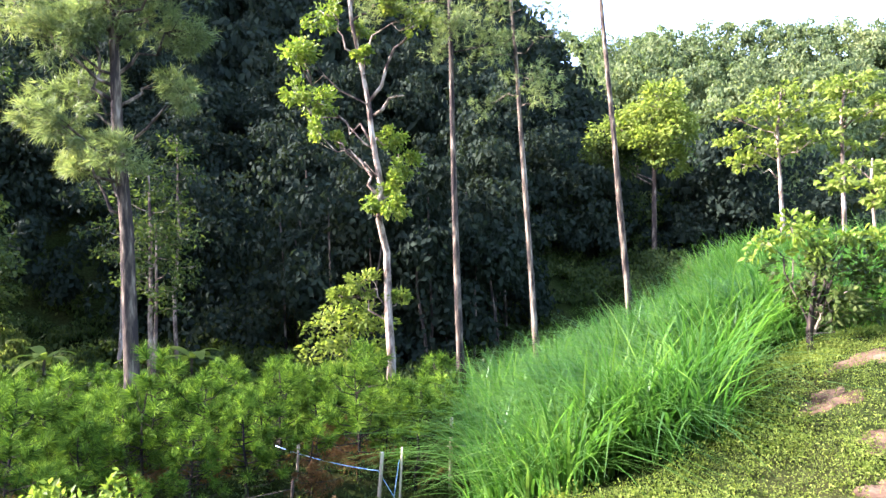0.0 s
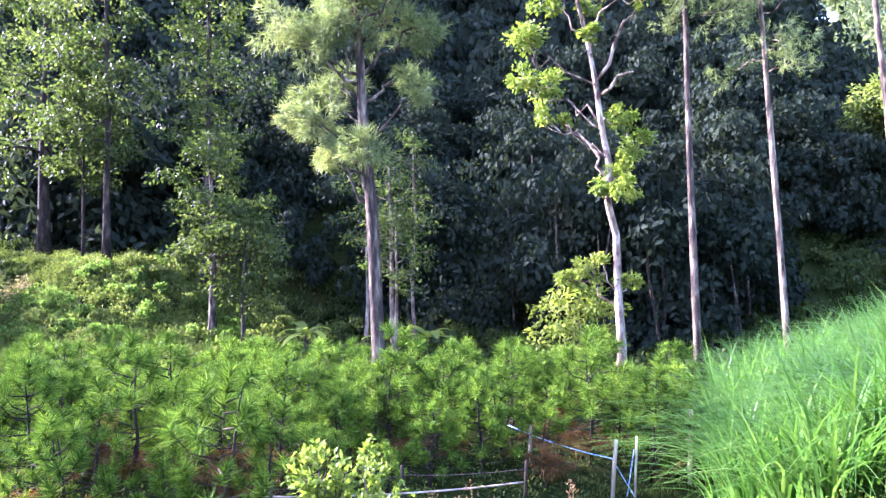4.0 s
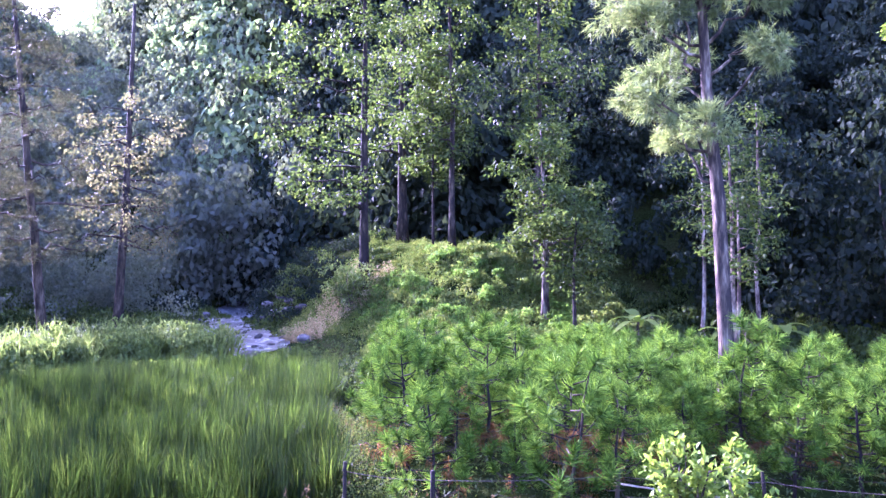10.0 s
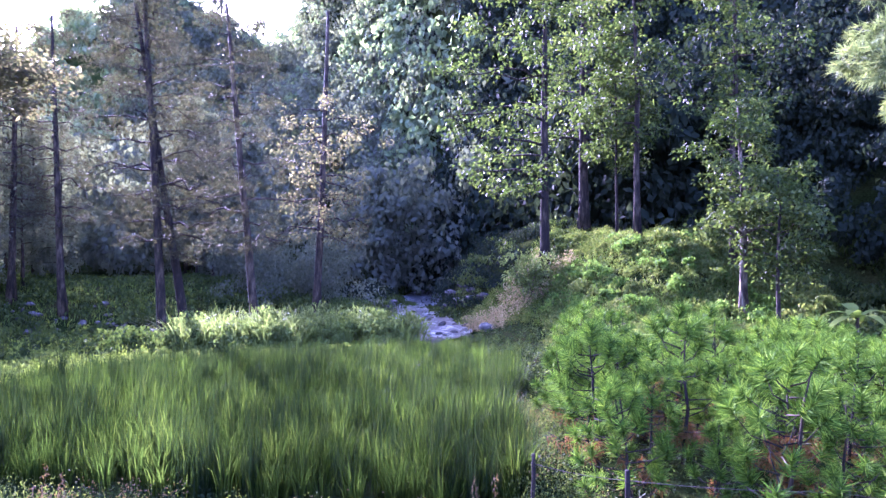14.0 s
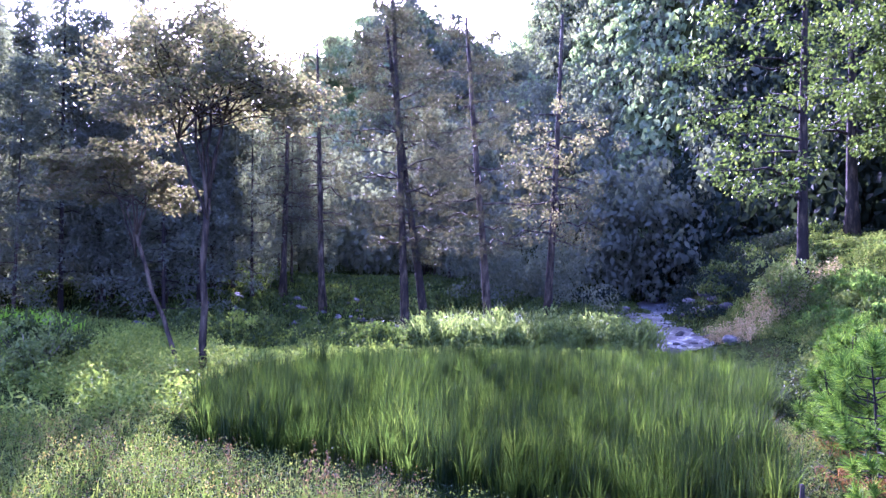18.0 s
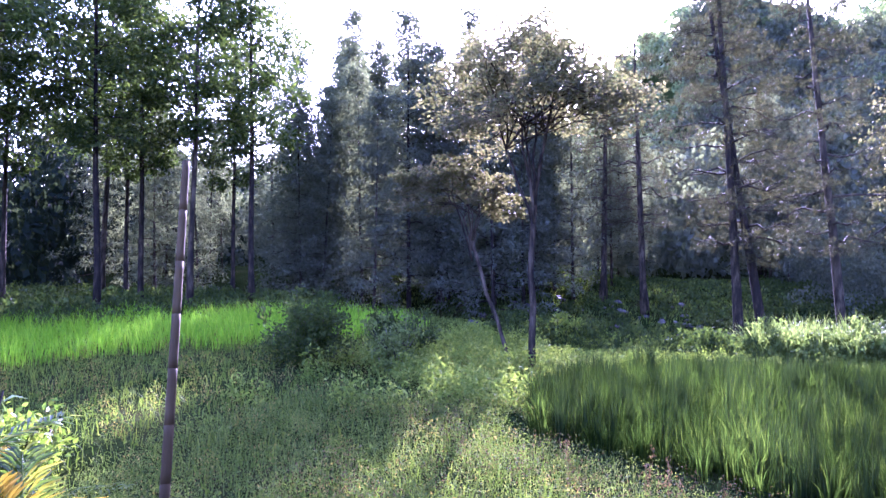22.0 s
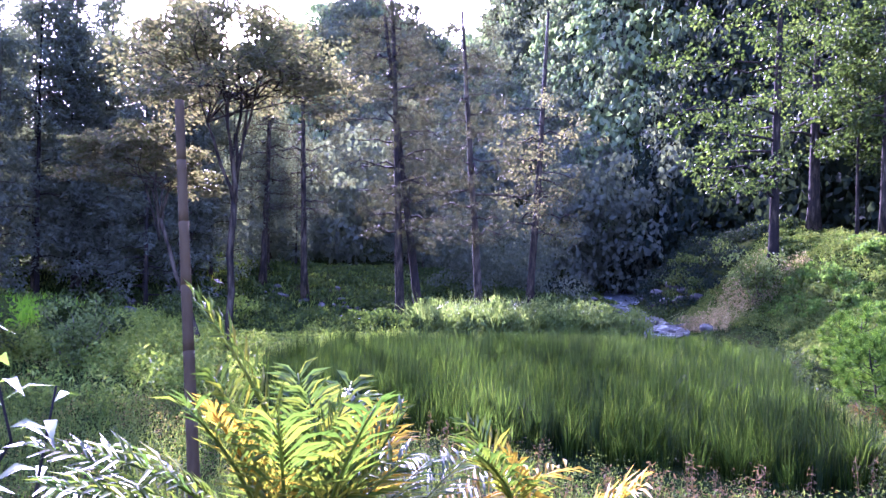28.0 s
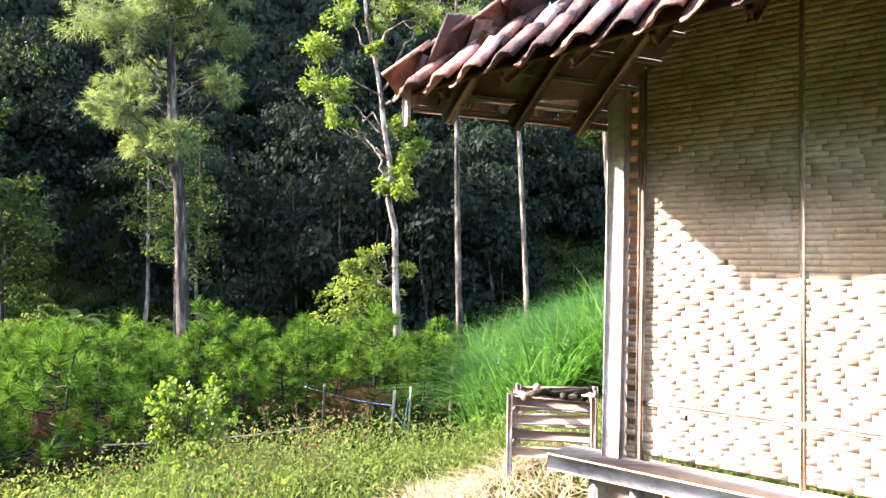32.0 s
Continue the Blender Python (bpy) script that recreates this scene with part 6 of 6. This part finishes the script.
# backing mats behind the plaited splints
beam("wall_mat", wall_at(0.0, (SILL + TOP) / 2, -0.012), wall_at(WALL_LONG, (SILL + TOP) / 2, -0.012), 0.012, TOP - SILL, WOVEN, hut)
beam("wall_mat", CORNER + ALONG * 0.012 + UPZ * (SILL + TOP) / 2, CORNER + ALONG * 0.012 + INWARD * FRONT_LONG + UPZ * (SILL + TOP) / 2, 0.012, TOP - SILL, WOVEN, hut)
far = CORNER + ALONG * WALL_LONG
beam("wall_mat", far + UPZ * (SILL + TOP) / 2, far + INWARD * FRONT_LONG + UPZ * (SILL + TOP) / 2, 0.012, TOP - SILL, WOVEN, hut)
beam("wall_mat", CORNER + INWARD * FRONT_LONG + UPZ * (SILL + TOP) / 2, far + INWARD * FRONT_LONG + UPZ * (SILL + TOP) / 2, 0.012, TOP - SILL, WOVEN, hut)
for k in (0.05, 1.2, 2.4, 3.3):
    c = wall_at(k, 0, 0.02)
    g = float(land(c[0], c[1]))
    beam("plinth_stone", (c[0], c[1], g - 0.1), (c[0], c[1], SILL - 0.08), 0.26, 0.24, STONE, hut, ALONG, "rough pale footing stone", 0.04)

# plaited splints: one row over, the next under
splint_kinds = []
for k in range(4):
    L, H, T = 0.075 + 0.018 * k, 0.0228, 0.001
    xs = np.linspace(-L / 2, L / 2, 4)
    bow = np.array([-0.0002, 0.0001, 0.0001, -0.0002])
    v = np.concatenate([np.stack([xs, np.full(4, s * H / 2), bow + t + s * 0.0004], 1) for s in (-1, 1) for t in (0, T)])
    f = []
    for a in range(3):
        f += [(4 + a, 5 + a, 13 + a, 12 + a), (0 + a, 1 + a, 5 + a, 4 + a), (8 + a, 12 + a, 13 + a, 9 + a)]
    f += [(0, 4, 12, 8), (3, 11, 15, 7)]
    splint_kinds.append(mesh_of("splint", v, np.array(f), WOVEN))
turn = Matrix([[ALONG[0], 0, -INWARD[0], 0], [ALONG[1], 0, -INWARD[1], 0], [0, 1, 0, 0], [0, 0, 0, 1]])
row, count = 0, 0
z = SILL + 0.02
rest = []
while z < TOP:
    k = 0.02 + (row % 3) * 0.035
    while k < 1.32:
        i = int(rng.integers(4))
        L = 0.075 + 0.018 * i
        at = wall_at(k + L / 2, z, 0.002 + 0.0004 * ((row + count) % 2)) - HUT_BASE
        m = Matrix.Translation(at) @ turn @ Matrix.Rotation(radians(rng.normal() * 0.25), 4, "Z")
        if count < 300:
            ob = new("splint", splint_kinds[i])
            ob.parent = hut
            ob.matrix_basis = m
        else:
            src = splint_kinds[i]
            co = np.empty(len(src.vertices) * 3, np.float32)
            src.vertices.foreach_get("co", co)
            mm = np.array(m)
            rest.append((co.reshape(-1, 3) @ mm[:3, :3].T + mm[:3, 3], np.array([tuple(f.vertices) for f in src.polygons])))
        k += L + (0.001 if rng.uniform() > 0.015 else 0.012)
        count += 1
    row += 1
    z += 0.023
piece("woven_panel", stack(rest), WOVEN, hut, "plaited bamboo under the eaves", kind="stuff")

# roof: two slopes meeting in a hip
TIP = np.array([-0.26, 0.37, 2.17])
PITCH = radians(36)
EAVE = unit(ALONG + UPZ * 0.055)     # the long eave rises a little from the corner
UPL = INWARD * math.cos(PITCH) + UPZ * math.sin(PITCH)
OUTL = np.cross(ALONG, UPL)
OUTL = OUTL if OUTL[2] > 0 else -OUTL
FRONT = unit(np.array([0.88, 0.47, 0.0]))
HIP = unit(ALONG + FRONT)


def sheet(name, pts, thick, mat, parent):
    pts = np.array(pts) - HUT_BASE
    nrm = unit(np.cross(pts[1] - pts[0], pts[2] - pts[0]))
    nrm = nrm if nrm[2] < 0 else -nrm
    n = len(pts)
    v = np.concatenate([pts, pts + nrm * thick])
    f = [(0, k, k + 1) for k in range(1, n - 1)] + [(n, n + k + 1, n + k) for k in range(1, n - 1)]
    for k in range(n):
        q = (k + 1) % n
        f += [(k, n + k, n + q), (k, n + q, q)]
    return piece(name, (v, np.array(f)), mat, parent)


apex = TIP + HIP * 2.2 + UPZ * 1.25
sheet("roof_boarding", [TIP, TIP + EAVE * 4.2, TIP + EAVE * 4.2 + UPL * 2.1, apex], 0.012, RAFTER, hut)
front_end = TIP + FRONT * 2.9
sheet("roof_boarding", [TIP, front_end, apex], 0.012, RAFTER, hut)
sheet("roof_boarding", [front_end, TIP + EAVE * 4.2 + UPL * 2.1, apex], 0.012, RAFTER, hut)
for k in np.linspace(0.10, 4.0, 15):
    a = TIP + EAVE * k + UPL * 0.04 - OUTL * 0.05
    beam("rafter", a, a + UPL * min(1.0, 0.35 + k), 0.035, 0.055, RAFTER, hut)
slope = unit(apex - (TIP + FRONT * 1.5))
for k in np.linspace(0.14, 2.5, 9):
    a = TIP + FRONT * k - UPZ * 0.085
    beam("rafter", a, a + slope * min(1.2, 0.25 + 0.8 * k), 0.045, 0.085, RAFTER, hut)
for k in (0.03, 0.16, 0.29, 0.42, 0.55, 0.68):
    beam("batten", TIP + FRONT * (0.1 + k) + slope * k - UPZ * 0.02, front_end - FRONT * (0.2 + k * 0.3) + slope * k - UPZ * 0.03, 0.045, 0.022, PLANK, hut)
beam("fascia", TIP - UPZ * 0.06 + FRONT * 0.01, TIP + FRONT * 2.8 - UPZ * 0.05, 0.018, 0.03, RAFTER, hut)
beam("barge_end", TIP + UPZ * 0.02 - FRONT * 0.02, TIP - UPZ * 0.13 - FRONT * 0.02, 0.022, 0.035, PLANK, hut, ALONG, "short white board end")


def tile_mesh(seed):
    r = np.random.default_rng(seed)
    L, W, T = 0.22, 0.155, 0.012
    us = np.linspace(-1, 1, 9)
    prof = 0.023 * np.sin(us * 2.4 + 0.5) + 0.010 * us
    v = []
    for t in (0, 1):
        for s in (0, 0.5, 1):
            for k, u in enumerate(us):
                v.append((u * W / 2, s * L, prof[k] + T * t + 0.004 * r.normal() * (s != 0.5)))
    f = []
    for a in range(2):
        for k in range(8):
            i = a * 9 + k
            f += [(i, i + 9, i + 10, i + 1), (27 + i, 28 + i, 37 + i, 36 + i)]
    for k in range(8):
        f += [(k, k + 1, 28 + k, 27 + k), (18 + k, 45 + k, 46 + k, 19 + k)]
    for a in (0, 9):
        f += [(a, 27 + a, 36 + a, a + 9), (a + 8, a + 17, 44 + a, 35 + a)]
    return mesh_of("roof_tile", v, np.array(f), TILE, smooth=False)


tile_kinds = [tile_mesh(k) for k in range(4)]
frame_l = Matrix(((ALONG[0], UPL[0], OUTL[0], 0), (ALONG[1], UPL[1], OUTL[1], 0), (ALONG[2], UPL[2], OUTL[2], 0), (0, 0, 0, 1)))
cosang = float(ALONG @ HIP)
for col in range(28):
    for rw in range(10):
        k, u = 0.05 + col * 0.137, -0.09 + rw * 0.172
        if u * math.cos(PITCH) > k * math.tan(math.acos(cosang)) * 1.0 + 0.12:
            continue
        ob = new("roof_tile", tile_kinds[int(rng.integers(4))])
        ob.parent = hut
        at = TIP + EAVE * k + UPL * u + OUTL * (0.03 + 0.012 * rng.uniform()) - HUT_BASE
        ob.matrix_basis = Matrix.Translation(at) @ frame_l @ Matrix.Rotation(radians(3.5 + rng.normal() * 1.3), 4, "X") @ Matrix.Rotation(radians(rng.normal() * 2.5), 4, "Z")
frame_f_out = unit(np.cross(FRONT, slope))
frame_f_out = frame_f_out if frame_f_out[2] > 0 else -frame_f_out
frame_f = Matrix(((FRONT[0], slope[0], frame_f_out[0], 0), (FRONT[1], slope[1], frame_f_out[1], 0), (FRONT[2], slope[2], frame_f_out[2], 0), (0, 0, 0, 1)))
for col in range(19):
    for rw in range(2):
        ob = new("roof_tile", tile_kinds[int(rng.integers(4))])
        ob.parent = hut
        at = TIP + FRONT * (0.08 + col * 0.137) + slope * (-0.08 + rw * 0.172) + frame_f_out * 0.03 - HUT_BASE
        ob.matrix_basis = Matrix.Translation(at) @ frame_f @ Matrix.Rotation(radians(3.5 + rng.normal() * 1.5), 4, "X") @ Matrix.Rotation(radians(rng.normal() * 3), 4, "Z")
for k in range(12):
    ob = new("ridge_tile", tile_kinds[k % 4])
    ob.parent = hut
    d = unit(apex - TIP)
    s = unit(np.cross(d, UPZ))
    u = np.cross(s, d)
    ob.matrix_basis = Matrix.Translation(TIP + d * (-0.06 + 0.172 * k) + u * 0.07 - HUT_BASE) @ Matrix(((s[0], d[0], u[0], 0), (s[1], d[1], u[1], 0), (s[2], d[2], u[2], 0), (0, 0, 0, 1))) @ Matrix.Rotation(radians(4), 4, "X")

# ---- crate of firewood at the corner ----
cx, cy = 0.30, 1.42
cz = float(land(cx, cy))
crate = thing("slatted_crate", (cx, cy, cz), "pale slatted wooden crate filled with rubbish beside the hut", "crate")
HUT_BASE = np.array([cx, cy, cz])
a0, a1 = np.array([0.13, 1.36, 0]), np.array([0.55, 1.33, 0])
b0, b1 = a0 + [0.05, 0.32, 0], a1 + [0.05, 0.32, 0]
low, high = 0.52, 0.83
for q in (a0, a1, b0, b1):
    beam("corner_stick", (*q[:2], cz - 0.05), (*q[:2], high + 0.02), 0.045, 0.03, PLANK, crate, np.array([1.0, 0, 0]))
for z in np.linspace(low + 0.04, high - 0.02, 4):
    for p0, p1 in ((a0, a1), (b0, b1), (a0, b0), (a1, b1)):
        beam("slat", (*p0[:2], z + rng.normal() * 0.006), (*p1[:2], z + rng.normal() * 0.006), 0.014, 0.055, PLANK, crate)
HUT_BASE = np.array(hut.location)
for k in range(9):
    x, y = rng.uniform(0.2, 0.52), rng.uniform(1.42, 1.6)
    a = rng.uniform(0, 3.1)
    r = rng.uniform(0.010, 0.022)
    z = high - 0.03 + 0.022 * (k % 3)
    d = np.array([math.cos(a), math.sin(a), rng.normal() * 0.12]) * rng.uniform(0.12, 0.2)
    tagged(new("firewood", mesh_of("firewood", *limb(np.array([x, y, z]) - d, np.array([x, y, z]) + d, r, r * 0.8, 0, 0.08, 5, 7)[0], BARK_PALE if k % 2 else BARK_DARK)),
           "short split firewood stick lying on the crate", "firewood", "firewood on the crate")
# straw and earth about the hut corner
p = scatter(5200, -0.6, 1.2, 0.7, 3.0)
DRY = leafy("dry_straw", [(0.0, (0.20, 0.13, 0.07)), (0.5, (0.38, 0.28, 0.16)), (1.0, (0.55, 0.45, 0.30))], 0.8, 0.2, 1.5)
field_of_blades("straw", DRY, p, 0.14, 0.008, 1.4, "dry straw and stalks on the earth by the hut", 2, 0.5)
